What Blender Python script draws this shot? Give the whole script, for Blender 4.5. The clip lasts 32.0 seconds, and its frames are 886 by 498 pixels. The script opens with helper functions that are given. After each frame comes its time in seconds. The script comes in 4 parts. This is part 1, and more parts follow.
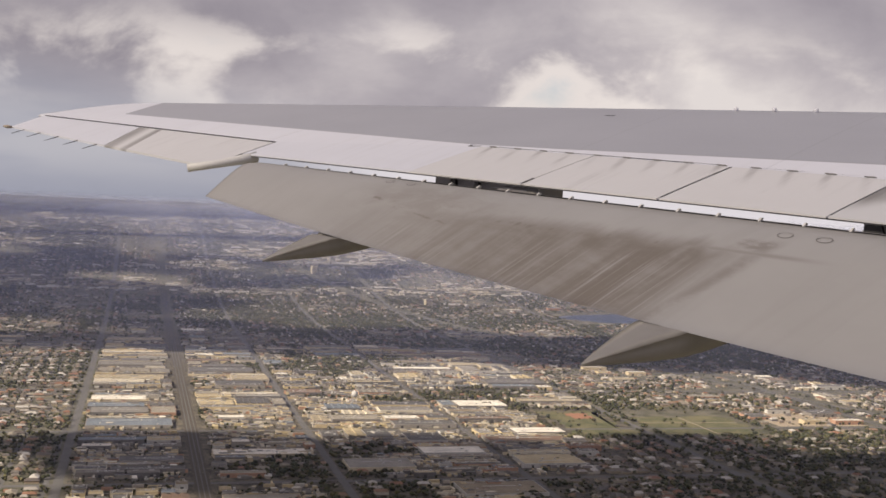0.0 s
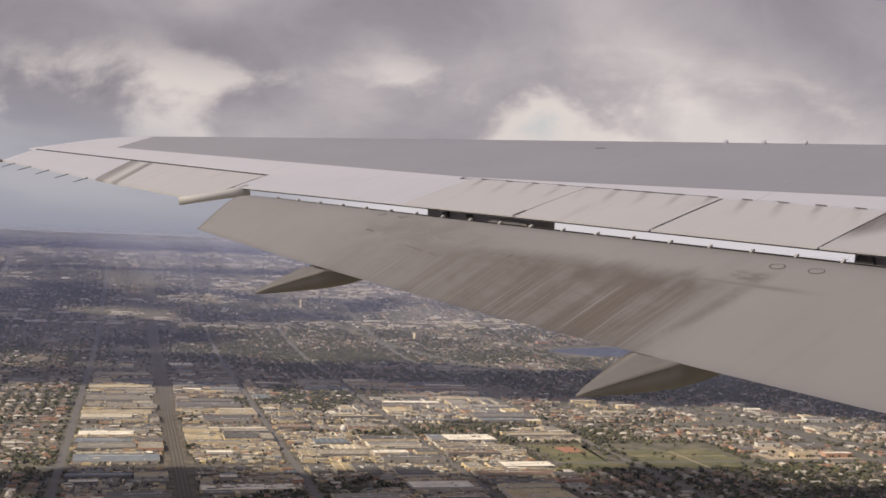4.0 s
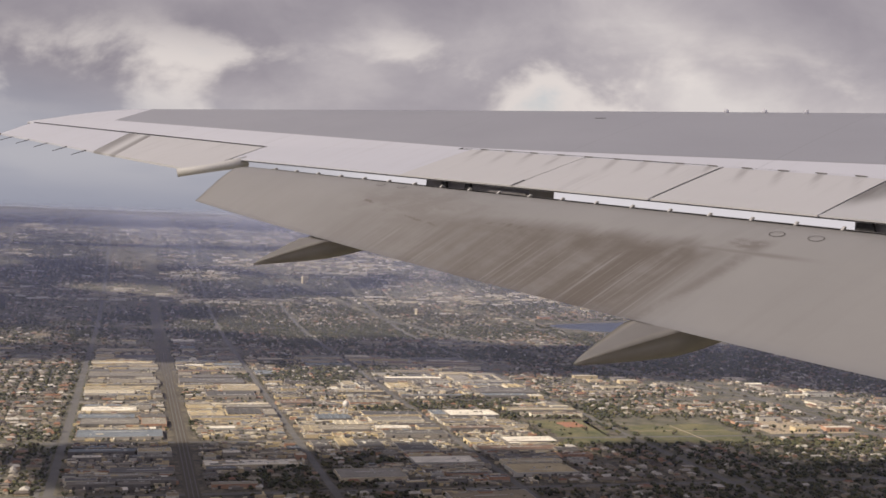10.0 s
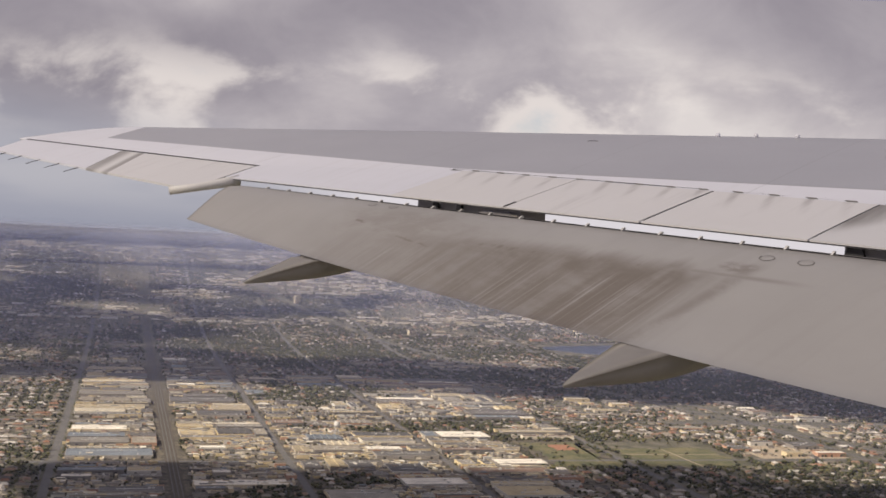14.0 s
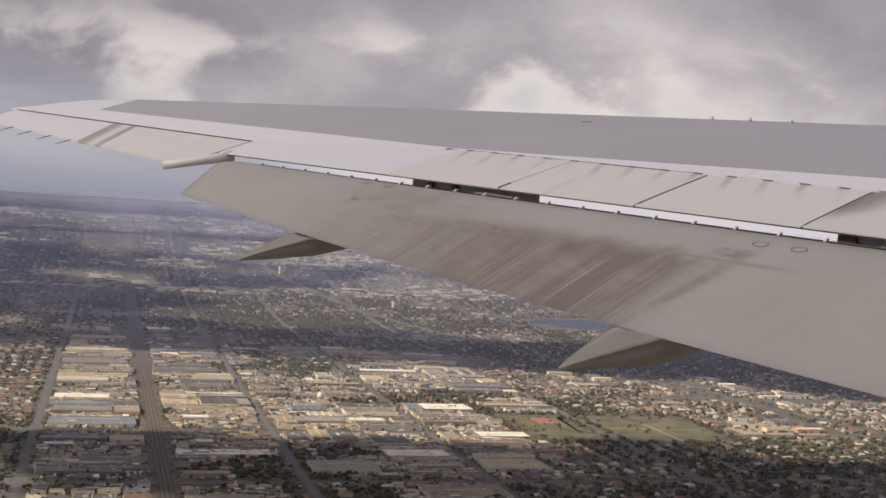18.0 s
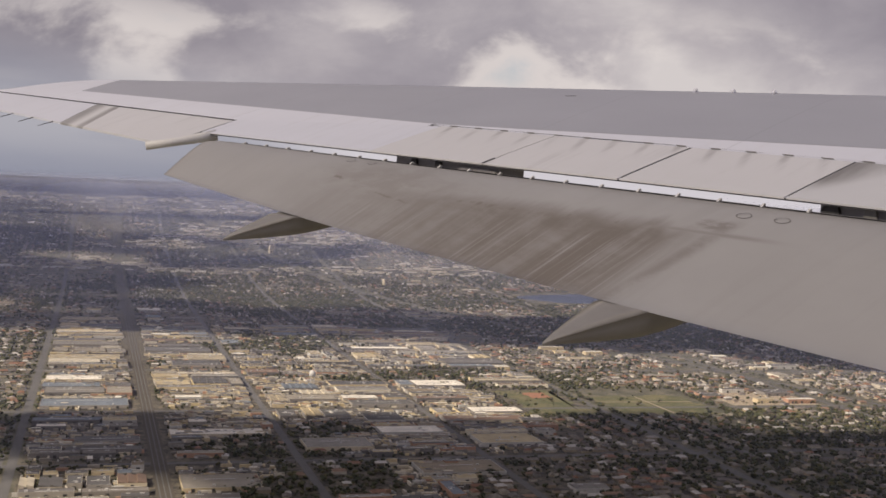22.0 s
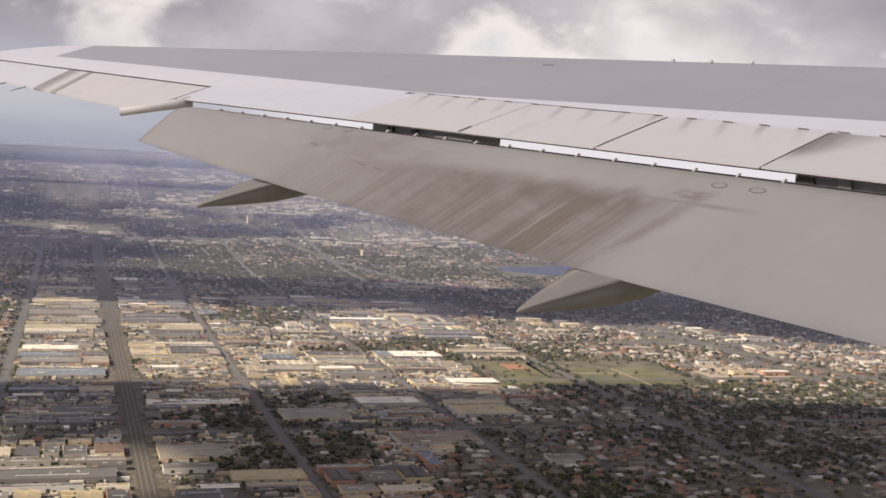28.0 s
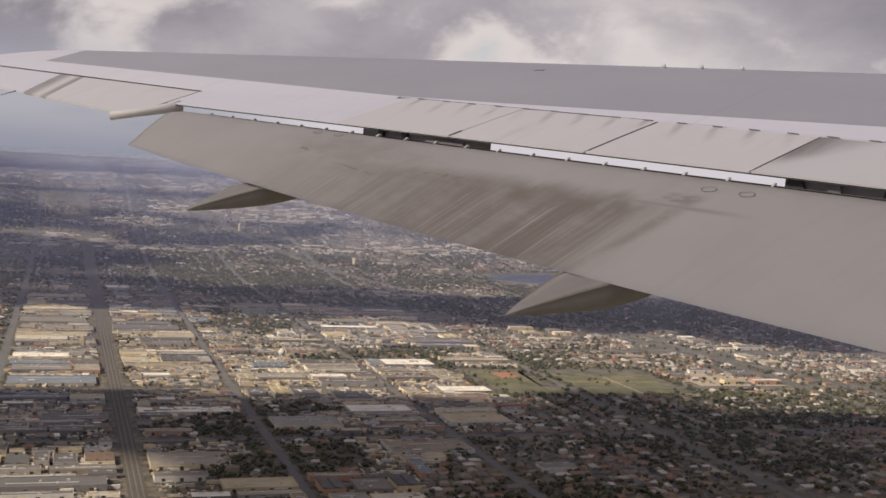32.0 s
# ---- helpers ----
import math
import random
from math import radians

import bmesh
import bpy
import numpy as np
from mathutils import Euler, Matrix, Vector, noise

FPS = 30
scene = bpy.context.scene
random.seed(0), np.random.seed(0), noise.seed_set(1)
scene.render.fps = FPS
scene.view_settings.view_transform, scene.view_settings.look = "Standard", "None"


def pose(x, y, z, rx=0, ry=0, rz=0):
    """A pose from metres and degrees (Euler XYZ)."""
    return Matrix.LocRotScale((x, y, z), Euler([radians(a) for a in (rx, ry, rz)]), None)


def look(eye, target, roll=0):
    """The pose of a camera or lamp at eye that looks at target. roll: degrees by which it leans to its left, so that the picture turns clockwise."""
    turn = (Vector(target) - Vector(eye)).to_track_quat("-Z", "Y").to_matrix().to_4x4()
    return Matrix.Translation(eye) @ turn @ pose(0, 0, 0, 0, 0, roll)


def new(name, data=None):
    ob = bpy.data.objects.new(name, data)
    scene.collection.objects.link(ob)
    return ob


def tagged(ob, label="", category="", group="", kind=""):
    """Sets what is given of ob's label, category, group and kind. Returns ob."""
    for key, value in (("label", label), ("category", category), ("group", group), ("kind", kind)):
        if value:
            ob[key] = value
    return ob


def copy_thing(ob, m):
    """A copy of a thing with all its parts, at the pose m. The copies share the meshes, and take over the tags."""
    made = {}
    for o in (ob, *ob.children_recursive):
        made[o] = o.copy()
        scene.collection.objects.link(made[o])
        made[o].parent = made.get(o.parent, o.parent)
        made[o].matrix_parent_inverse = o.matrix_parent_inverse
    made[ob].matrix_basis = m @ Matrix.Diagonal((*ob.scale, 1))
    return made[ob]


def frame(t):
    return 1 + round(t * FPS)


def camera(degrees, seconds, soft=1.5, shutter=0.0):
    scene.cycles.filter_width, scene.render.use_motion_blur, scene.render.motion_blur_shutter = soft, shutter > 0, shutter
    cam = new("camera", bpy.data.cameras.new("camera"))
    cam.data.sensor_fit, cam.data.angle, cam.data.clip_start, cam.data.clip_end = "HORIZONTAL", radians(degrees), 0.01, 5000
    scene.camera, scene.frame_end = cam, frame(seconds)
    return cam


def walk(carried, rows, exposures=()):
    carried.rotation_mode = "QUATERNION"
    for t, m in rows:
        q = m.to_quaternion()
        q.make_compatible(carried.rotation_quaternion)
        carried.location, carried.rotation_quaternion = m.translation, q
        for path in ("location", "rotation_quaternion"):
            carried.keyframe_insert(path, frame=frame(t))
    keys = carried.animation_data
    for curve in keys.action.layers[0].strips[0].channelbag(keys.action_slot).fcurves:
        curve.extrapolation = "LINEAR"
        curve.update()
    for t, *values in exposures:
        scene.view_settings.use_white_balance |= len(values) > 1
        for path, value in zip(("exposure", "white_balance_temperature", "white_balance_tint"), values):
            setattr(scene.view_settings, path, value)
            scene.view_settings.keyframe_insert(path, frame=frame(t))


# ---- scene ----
# Camera: held at a cabin window behind the left wing, 300 m above the city.
cam = camera(41.0, 32.0, soft=1.6)
ROWS = (
    (0.0, 0.008, -0.006, 0.022, 0.04, -1.07, 0.10),
    (0.5, 0.007, -0.009, 0.029, -0.01, -1.36, 0.14),
    (1.0, 0.004, -0.010, 0.039, -0.02, -1.74, 0.04),
    (1.5, -0.001, -0.005, 0.051, -0.80, -1.77, -0.42),
    (2.0, -0.007, 0.001, 0.061, -1.11, -1.68, -1.01),
    (2.5, -0.014, -0.001, 0.062, -1.11, -1.88, -0.98),
    (3.0, -0.023, -0.011, 0.054, -0.78, -0.89, 0.04),
    (3.5, -0.032, -0.025, 0.038, -0.75, 0.71, 0.23),
    (5.5, -0.022, 0.013, -0.076, 0.83, -0.46, -0.03),
    (6.0, -0.017, 0.016, -0.069, 0.85, -0.68, -0.10),
    (6.5, -0.007, 0.019, -0.063, 0.11, -2.32, -0.36),
    (7.0, 0.008, 0.023, -0.060, 0.08, -4.13, -0.20),
    (7.5, 0.024, 0.026, -0.060, 0.14, -3.64, 0.09),
    (8.0, 0.033, 0.028, -0.062, 0.16, -1.96, 0.21),
    (8.5, 0.029, 0.027, -0.065, 0.29, -0.57, 0.73),
    (9.0, 0.017, 0.025, -0.067, 0.04, -0.25, 0.21),
    (9.5, 0.005, 0.026, -0.067, -0.10, -0.55, 0.09),
    (10.0, 0.001, 0.029, -0.060, -0.42, -0.62, 0.39),
    (10.5, 0.009, 0.034, -0.048, -1.00, -0.60, 0.39),
    (11.0, 0.023, 0.037, -0.031, -1.66, -0.05, -0.08),
    (11.5, 0.031, 0.036, -0.013, -1.64, 0.67, 0.59),
    (12.0, 0.027, 0.031, 0.001, -0.25, 0.13, -0.09),
    (12.5, 0.017, 0.024, 0.004, -0.36, -1.12, -1.26),
    (13.0, 0.011, 0.021, -0.010, -0.73, -1.07, -0.81),
    (13.5, 0.015, 0.025, -0.037, -0.77, 0.18, -0.28),
    (14.0, 0.027, 0.035, -0.064, -0.75, 0.40, -0.20),
    (14.5, 0.038, 0.045, -0.083, -0.76, 0.81, -0.37),
    (16.5, -0.059, -0.030, 0.010, -2.42, -0.95, -0.50),
    (17.0, -0.070, -0.036, 0.016, -1.66, -0.13, -0.14),
    (17.5, -0.079, -0.036, 0.017, -1.46, -0.36, -1.22),
    (18.0, -0.082, -0.031, 0.016, -1.46, -0.91, -0.99),
    (18.5, -0.079, -0.023, 0.011, -1.18, -1.39, -0.71),
    (19.0, -0.068, -0.014, 0.005, -1.18, -1.04, -0.70),
    (19.5, -0.054, -0.006, -0.003, -1.32, -1.40, -0.18),
    (20.0, -0.041, 0.001, -0.010, -1.32, -0.21, 0.45),
    (20.5, -0.032, 0.003, -0.014, -1.65, 0.53, 0.06),
    (21.0, -0.028, 0.000, -0.012, -2.74, 0.10, -0.48),
    (21.5, -0.027, -0.007, -0.002, -2.40, -1.07, -0.83),
    (22.0, -0.023, -0.012, 0.016, -1.97, -2.04, -0.12),
    (22.5, -0.008, -0.007, 0.035, -1.73, -3.53, -0.27),
    (23.0, 0.022, 0.009, 0.047, -1.56, -5.41, 0.45),
    (23.5, 0.062, 0.031, 0.045, -1.44, -4.71, 0.26),
    (24.0, 0.100, 0.050, 0.035, -1.85, -4.09, 1.04),
    (24.5, 0.126, 0.062, 0.022, -1.35, -3.83, 1.04),
    (26.5, 0.026, 0.033, -0.021, -2.09, -4.25, 0.28),
    (27.0, 0.021, 0.029, -0.019, -2.03, -4.63, -0.33),
    (27.5, 0.016, 0.025, -0.017, -2.77, -4.04, -0.25),
    (28.0, 0.012, 0.022, -0.019, -2.99, -3.42, -0.51),
    (28.5, 0.012, 0.022, -0.027, -2.98, -3.08, -0.22),
    (29.0, 0.016, 0.025, -0.041, -3.26, -3.74, -0.08),
    (29.5, 0.021, 0.028, -0.054, -3.37, -3.87, 0.02),
    (30.0, 0.024, 0.031, -0.063, -3.44, -4.09, -0.76),
    (30.5, 0.026, 0.033, -0.067, -3.27, -4.38, -1.04),
    (31.0, 0.029, 0.035, -0.067, -3.60, -3.79, -0.55),
    (31.5, 0.032, 0.038, -0.066, -3.56, -3.28, -0.68),
    (32.0, 0.034, 0.039, -0.064, -3.37, -3.02, -0.66),
)
# seconds, stops, kelvin, tint
EXPOSURES = (
    (0.0, -0.05, 6380, 12.5), (3.0, -0.18, 6380, 12.5), (6.0, -0.30, 6430, 12.5), (7.0, -0.52, 6310, 14.0), (8.0, -0.15, 6330, 12.5), (12.0, -0.15, 6330, 12.5),
    (14.0, -0.10, 6330, 12.5), (17.0, -0.15, 6330, 12.5), (20.0, -0.20, 6330, 13.5), (21.0, -0.36, 6330, 13.5), (22.0, -0.26, 6300, 13.5), (23.0, 0.06, 6350, 12.5), (24.0, -0.24, 6350, 12.5), (26.5, 0.36, 6300, 12.5),
    (27.5, 0.22, 6300, 12.5), (29.0, 0.02, 6300, 12.5), (30.5, -0.04, 6300, 12.5), (32.0, -0.22, 6300, 13.5),
)
# the aircraft's bank and pitch over the ground, shared by the camera and the wing
EYE = Vector((0, 0, 300))
BANK = pose(0, 0, 0, -0.8, -2.5, 0)
walk(cam, [(t, Matrix.Translation(EYE) @ BANK @ pose(x, y, z, 90 + tilt, lean, turn)) for t, x, y, z, turn, tilt, lean in ROWS], EXPOSURES)

# ---------------------------------------------------------------- sky and sun
SUN_WAY = Vector((-0.68, -0.42, 0.60)).normalized()
sun = new("sun", bpy.data.lights.new("sun", "SUN"))
sun.data.energy, sun.data.angle, sun.data.color = 7.7, radians(0.6), (1.0, 0.87, 0.69)
sun.matrix_world = look((0, 0, 900), Vector((0, 0, 900)) - SUN_WAY)

world = bpy.data.worlds.new("sky")
scene.world = world
world.use_nodes = True


class Net:
    """A short way to write node trees."""

    def __init__(self, tree):
        self.tree, self.links = tree, tree.links
        tree.nodes.clear()

    def node(self, kind, **values):
        n = self.tree.nodes.new(kind)
        for key, value in values.items():
            if key == "inputs":
                for slot, v in value.items():
                    self.put(n.inputs[slot], v)
            else:
                setattr(n, key, value)
        return n

    def put(self, socket, v):
        if isinstance(v, bpy.types.NodeSocket):
            self.links.new(v, socket)
        else:
            socket.default_value = v

    def math(self, op, a, b=0.0, clamp=False):
        n = self.node("ShaderNodeMath", operation=op, use_clamp=clamp)
        self.put(n.inputs[0], a)
        self.put(n.inputs[1], b)
        return n.outputs[0]

    def noise(self, vector, scale, detail=4.0, rough=0.55, distort=0.0, kind="3D"):
        n = self.node("ShaderNodeTexNoise", noise_dimensions=kind)
        self.put(n.inputs["Vector"], vector)
        n.inputs["Scale"].default_value, n.inputs["Detail"].default_value = scale, detail
        n.inputs["Roughness"].default_value, n.inputs["Distortion"].default_value = rough, distort
        return n.outputs["Fac"]

    def ramp(self, fac, *stops):
        n = self.node("ShaderNodeValToRGB")
        self.put(n.inputs[0], fac)
        el = n.color_ramp.elements
        while len(el) < len(stops):
            el.new(0.5)
        for e, (p, c) in zip(el, stops):
            e.position = p
            e.color = (*c, 1) if isinstance(c, tuple) else (c, c, c, 1)
        return n.outputs[0]

    def mix(self, fac, a, b, blend="MIX"):
        n = self.node("ShaderNodeMix", data_type="RGBA", blend_type=blend)
        self.put(n.inputs[0], fac)
        for slot, v in ((6, a), (7, b)):
            self.put(n.inputs[slot], v if not isinstance(v, tuple) or len(v) == 4 else (*v, 1))
        return n.outputs[2]

    def range(self, v, a, b, c=0.0, d=1.0):
        n = self.node("ShaderNodeMapRange", interpolation_type="SMOOTHSTEP")
        for i, x in enumerate((v, a, b, c, d)):
            self.put(n.inputs[i], x)
        return n.outputs[0]

    def mapping(self, vector, scale=(1, 1, 1), loc=(0, 0, 0), rot=(0, 0, 0)):
        n = self.node("ShaderNodeMapping")
        self.put(n.inputs[0], vector)
        n.inputs["Scale"].default_value, n.inputs["Location"].default_value, n.inputs["Rotation"].default_value = scale, loc, rot
        return n.outputs[0]


def sky_world():
    net = Net(world.node_tree)
    way = net.node("ShaderNodeTexCoord").outputs["Generated"]
    parts = net.node("ShaderNodeSeparateXYZ", inputs={0: way})
    x, y, z = parts.outputs
    sky = net.node("ShaderNodeTexSky", sky_type="NISHITA", sun_disc=False, sun_elevation=math.asin(SUN_WAY.z),
                   sun_rotation=math.atan2(SUN_WAY.x, SUN_WAY.y)).outputs[0]
    blue = net.mix(1.0, sky, (0.10, 0.10, 0.10), "MULTIPLY")
    # broken low cloud: wide soft heaps, darker above, with a lit gap low over the horizon
    bend = net.noise(way, 2.2, 2.0, 0.5)
    deck = net.mapping(way, scale=(1.0, 1.0, 1.7), loc=(0.31, 0.12, 0.05))
    big = net.noise(deck, 2.6, 2.0, 0.45, 0.5)
    fine = net.noise(deck, 8.0, 6.0, 0.56, 0.35)
    heap = net.math("ADD", net.math("MULTIPLY", big, 0.68), net.math("MULTIPLY", fine, 0.32))
    # sunlit heads low over the horizon, with torn edges
    head = net.noise(net.mapping(way, scale=(1.0, 1.0, 1.6), loc=(0.13, 0.4, 0.0)), 7.5, 6.0, 0.55, 0.25)
    rim = net.math("MULTIPLY", net.range(z, 0.045, 0.085), net.range(net.math("ADD", z, net.math("MULTIPLY", net.math("SUBTRACT", bend, 0.5), 0.10)), 0.170, 0.105))
    towers = net.math("ADD", net.range(net.math("ABSOLUTE", net.math("ADD", x, 0.20)), 0.17, 0.0, 0.0, 0.10), net.range(net.math("ABSOLUTE", net.math("SUBTRACT", x, 0.14)), 0.14, 0.0, 0.0, 0.06))
    tall = net.math("ADD", head, net.math("SUBTRACT", towers, 0.05))
    lit = net.math("MULTIPLY", net.range(tall, 0.46, 0.62), rim)
    heap = net.math("ADD", heap, net.math("MULTIPLY", rim, 0.045))
    body = net.ramp(heap, (0.36, (0.285, 0.258, 0.288)), (0.45, (0.360, 0.326, 0.350)), (0.53, (0.450, 0.410, 0.424)), (0.60, (0.570, 0.520, 0.515)), (0.68, (0.78, 0.72, 0.675)))
    body = net.mix(net.math("MULTIPLY", lit, 0.75), body, (0.94, 0.86, 0.78))
    hole = net.math("MULTIPLY", net.range(tall, 0.64, 0.78, 0.0, 0.40), rim)
    clouds = net.mix(hole, body, blue)
    # the haze over the far ground, opening to a bright gap away from the tip
    murk = net.noise(net.mapping(way, scale=(3.0, 3.0, 14.0)), 2.0, 3.0, 0.5)
    near_line = net.range(net.math("ADD", z, net.math("MULTIPLY", x, 0.13)), 0.005, 0.085)
    haze = net.mix(net.range(murk, 0.35, 0.65), (0.395, 0.400, 0.450), (0.500, 0.490, 0.515))
    gap = net.math("MULTIPLY", net.range(x, -0.17, -0.03), net.range(z, 0.075, 0.045))
    haze = net.mix(gap, haze, (0.76, 0.715, 0.72))
    above = net.mix(net.math("MULTIPLY", near_line, net.math("SUBTRACT", 1.0, gap)), haze, clouds)
    streak = net.noise(net.mapping(way, scale=(150.0, 150.0, 760.0)), 1.0, 3.0, 0.75)
    patchy = net.noise(net.mapping(way, scale=(12.0, 12.0, 120.0)), 1.3, 4.0, 0.65)
    far_land = net.mix(net.math("MULTIPLY", net.range(streak, 0.47, 0.58), net.range(patchy, 0.42, 0.55, 0.10, 1.0)), net.mix(net.range(patchy, 0.38, 0.6), (0.120, 0.124, 0.160), (0.165, 0.165, 0.190)), (0.43, 0.405, 0.385))
    below = net.mix(net.range(z, -0.020, 0.002), far_land, (0.345, 0.352, 0.412))
    whole = net.mix(net.range(z, -0.004, 0.040), net.mix(gap, below, above), above)
    shade = net.node("ShaderNodeBackground", inputs={"Color": whole, "Strength": 1.0})
    out = net.node("ShaderNodeOutputWorld")
    net.links.new(shade.outputs[0], out.inputs[0])


sky_world()


# ---------------------------------------------------------------- materials
def material(name, build, rough=0.6, metal=0.0, bump=0.0, spec=0.5):
    """build(net, coords) gives the colour and, if wished, the height for the relief."""
    m = bpy.data.materials.new(name)
    m.use_nodes = True
    net = Net(m.node_tree)
    coord = net.node("ShaderNodeTexCoord").outputs["Object"]
    got = build(net, coord)
    colour, height, gloss = (got + (None, None))[:3] if isinstance(got, tuple) else (got, None, None)
    b = net.node("ShaderNodeBsdfPrincipled")
    net.put(b.inputs["Base Color"], colour)
    net.put(b.inputs["Roughness"], rough if gloss is None else gloss)
    b.inputs["Metallic"].default_value = metal
    b.inputs["Specular IOR Level"].default_value = spec
    if height is not None and bump:
        n = net.node("ShaderNodeBump", inputs={"Strength": bump, "Height": height})
        net.links.new(n.outputs[0], b.inputs["Normal"])
    out = net.node("ShaderNodeOutputMaterial")
    net.links.new(b.outputs[0], out.inputs[0])
    return m


def island(net):
    return net.node("ShaderNodeNewGeometry").outputs["Random Per Island"]


def each(net):
    return net.node("ShaderNodeObjectInfo").outputs["Random"]


def pick(net, value, *colours):
    """One of several colours, by a number from 0 to 1."""
    n = net.node("ShaderNodeValToRGB")
    net.put(n.inputs[0], value)
    n.color_ramp.interpolation = "CONSTANT"
    el = n.color_ramp.elements
    while len(el) < len(colours):
        el.new(0.5)
    for i, c in enumerate(colours):
        el[i].position = i / len(colours)
        el[i].color = (*c, 1)
    return n.outputs[0]


def chart(net):
    """The wing's own chart: metres along the span and along the chord."""
    return net.node("ShaderNodeAttribute", attribute_name="chart").outputs["Vector"]


def wing_paint(name, tone, dirt, tint=(1.0, 0.985, 0.96), rough=0.42):
    def build(net, coord):
        c = chart(net)
        cloudy = net.noise(net.mapping(c, scale=(0.5, 0.9, 1)), 1.0, 5.0, 0.6)
        streak = net.noise(net.mapping(c, scale=(5.0, 0.35, 1)), 1.0, 5.0, 0.65)
        grain = net.noise(net.mapping(c, scale=(40, 40, 1)), 1.0, 3.0)
        base = net.mix(cloudy, tuple(tone * 0.93 * v for v in tint), tuple(tone * 1.05 * v for v in tint))
        grime = net.math("MULTIPLY", net.range(streak, 0.48, 0.74), dirt)
        base = net.mix(grime, base, tuple(tone * 0.45 * v for v in (1.0, 0.93, 0.84)))
        gloss = net.math("ADD", rough - 0.08, net.math("MULTIPLY", grain, 0.16))
        return base, net.math("ADD", net.math("MULTIPLY", cloudy, 0.7), net.math("MULTIPLY", grain, 0.1)), gloss
    return material(name, build, bump=0.04)


def flap_paint():
    def build(net, coord):
        c = chart(net)
        sep = net.node("ShaderNodeSeparateXYZ", inputs={0: c})
        sg, u = sep.outputs[0], sep.outputs[1]
        slant = net.node("ShaderNodeCombineXYZ", inputs={0: net.math("ADD", sg, net.math("MULTIPLY", u, 0.42)), 1: u, 2: 0.0}).outputs[0]
        cloudy = net.noise(net.mapping(c, scale=(0.6, 1.1, 1)), 1.0, 5.0, 0.6)
        fine = net.noise(net.mapping(slant, scale=(26.0, 0.55, 1)), 1.0, 5.0, 0.7)
        wide = net.noise(net.mapping(slant, scale=(3.1, 0.30, 1)), 1.0, 4.0, 0.6)
        blotch = net.noise(net.mapping(c, scale=(2.0, 4.5, 1)), 1.0, 6.0, 0.7, 0.4)
        # oily dirt blown back along the middle of the span
        drift = net.math("ADD", sg, net.math("MULTIPLY", u, 0.42))
        reach = net.math("MULTIPLY", net.range(drift, -0.10, 0.70), net.range(drift, 7.2, 1.6))
        aft = net.range(net.math("ADD", u, net.math("MULTIPLY", net.math("SUBTRACT", wide, 0.5), 0.5)), -0.48, -0.74)
        film = net.math("MULTIPLY", net.math("MULTIPLY", aft, reach), net.range(net.math("ADD", net.math("MULTIPLY", wide, 0.6), net.math("MULTIPLY", blotch, 0.4)), 0.32, 0.60, 0.42, 0.82))
        bare = net.math("MULTIPLY", net.range(fine, 0.50, 0.66), net.math("MULTIPLY", net.range(wide, 0.38, 0.56), net.range(u, -0.75, -1.0)))
        film = net.math("MULTIPLY", film, net.math("SUBTRACT", 1.0, net.math("MULTIPLY", bare, 0.62)))
        runs = net.math("MULTIPLY", net.math("MULTIPLY", net.range(fine, 0.46, 0.36), aft), net.math("MULTIPLY", reach, net.range(wide, 0.40, 0.60, 0.15, 0.70)))
        tufts = net.noise(net.mapping(slant, scale=(7.5, 0.9, 1)), 1.0, 4.0, 0.65)
        below = net.math("ADD", u, net.math("ADD", 0.60, net.math("MULTIPLY", blotch, 0.16)))
        row = net.math("MULTIPLY", net.math("MULTIPLY", net.range(below, 0.05, -0.01), net.range(below, -0.17, -0.02)), net.range(tufts, 0.36, 0.66, 0.10, 0.80))
        row = net.math("MULTIPLY", row, net.math("MULTIPLY", net.range(sg, 0.7, 1.5), net.range(sg, 4.9, 3.6)))
        scuff_at = net.math("ADD", net.math("ADD", u, net.math("ADD", 0.47, net.math("MULTIPLY", wide, 0.12))), net.math("MULTIPLY", net.math("SUBTRACT", 5.9, sg), 0.175))
        scuff = net.math("MULTIPLY", net.range(net.math("ABSOLUTE", scuff_at), 0.045, 0.0), net.range(blotch, 0.42, 0.60, 0.0, 0.75))
        scuff = net.math("MULTIPLY", scuff, net.math("MULTIPLY", net.range(sg, 3.4, 4.4), net.range(sg, 6.3, 5.8)))
        murk_x, murk_y = net.math("DIVIDE", net.math("SUBTRACT", sg, 4.7), 1.9), net.math("DIVIDE", net.math("ADD", u, 0.62), 0.62)
        murk = net.math("MULTIPLY", net.range(net.math("ADD", net.math("MULTIPLY", murk_x, murk_x), net.math("MULTIPLY", murk_y, murk_y)), 1.0, 0.0), net.range(net.math("ADD", net.math("MULTIPLY", blotch, 0.5), net.math("MULTIPLY", cloudy, 0.5)), 0.38, 0.62, 0.06, 0.40))
        film = net.math("MAXIMUM", film, murk)
        dirt = net.math("MAXIMUM", net.math("MAXIMUM", film, runs), net.math("MULTIPLY", net.math("MAXIMUM", row, scuff), 0.92), True)
        # the dark seam where the inner part begins
        seam_at = net.math("ADD", net.math("ADD", drift, -0.06), net.math("ADD", net.math("MULTIPLY", net.math("POWER", net.math("ABSOLUTE", net.math("ADD", u, 0.5)), 2.0), -0.16), net.math("MULTIPLY", net.math("SUBTRACT", blotch, 0.5), 0.16)))
        seam = net.math("MULTIPLY", net.range(net.math("ABSOLUTE", seam_at), 0.17, 0.0), net.math("MULTIPLY", net.range(u, -0.38, -0.62, 0.0, 0.50), net.range(blotch, 0.30, 0.60, 0.45, 1.0)))
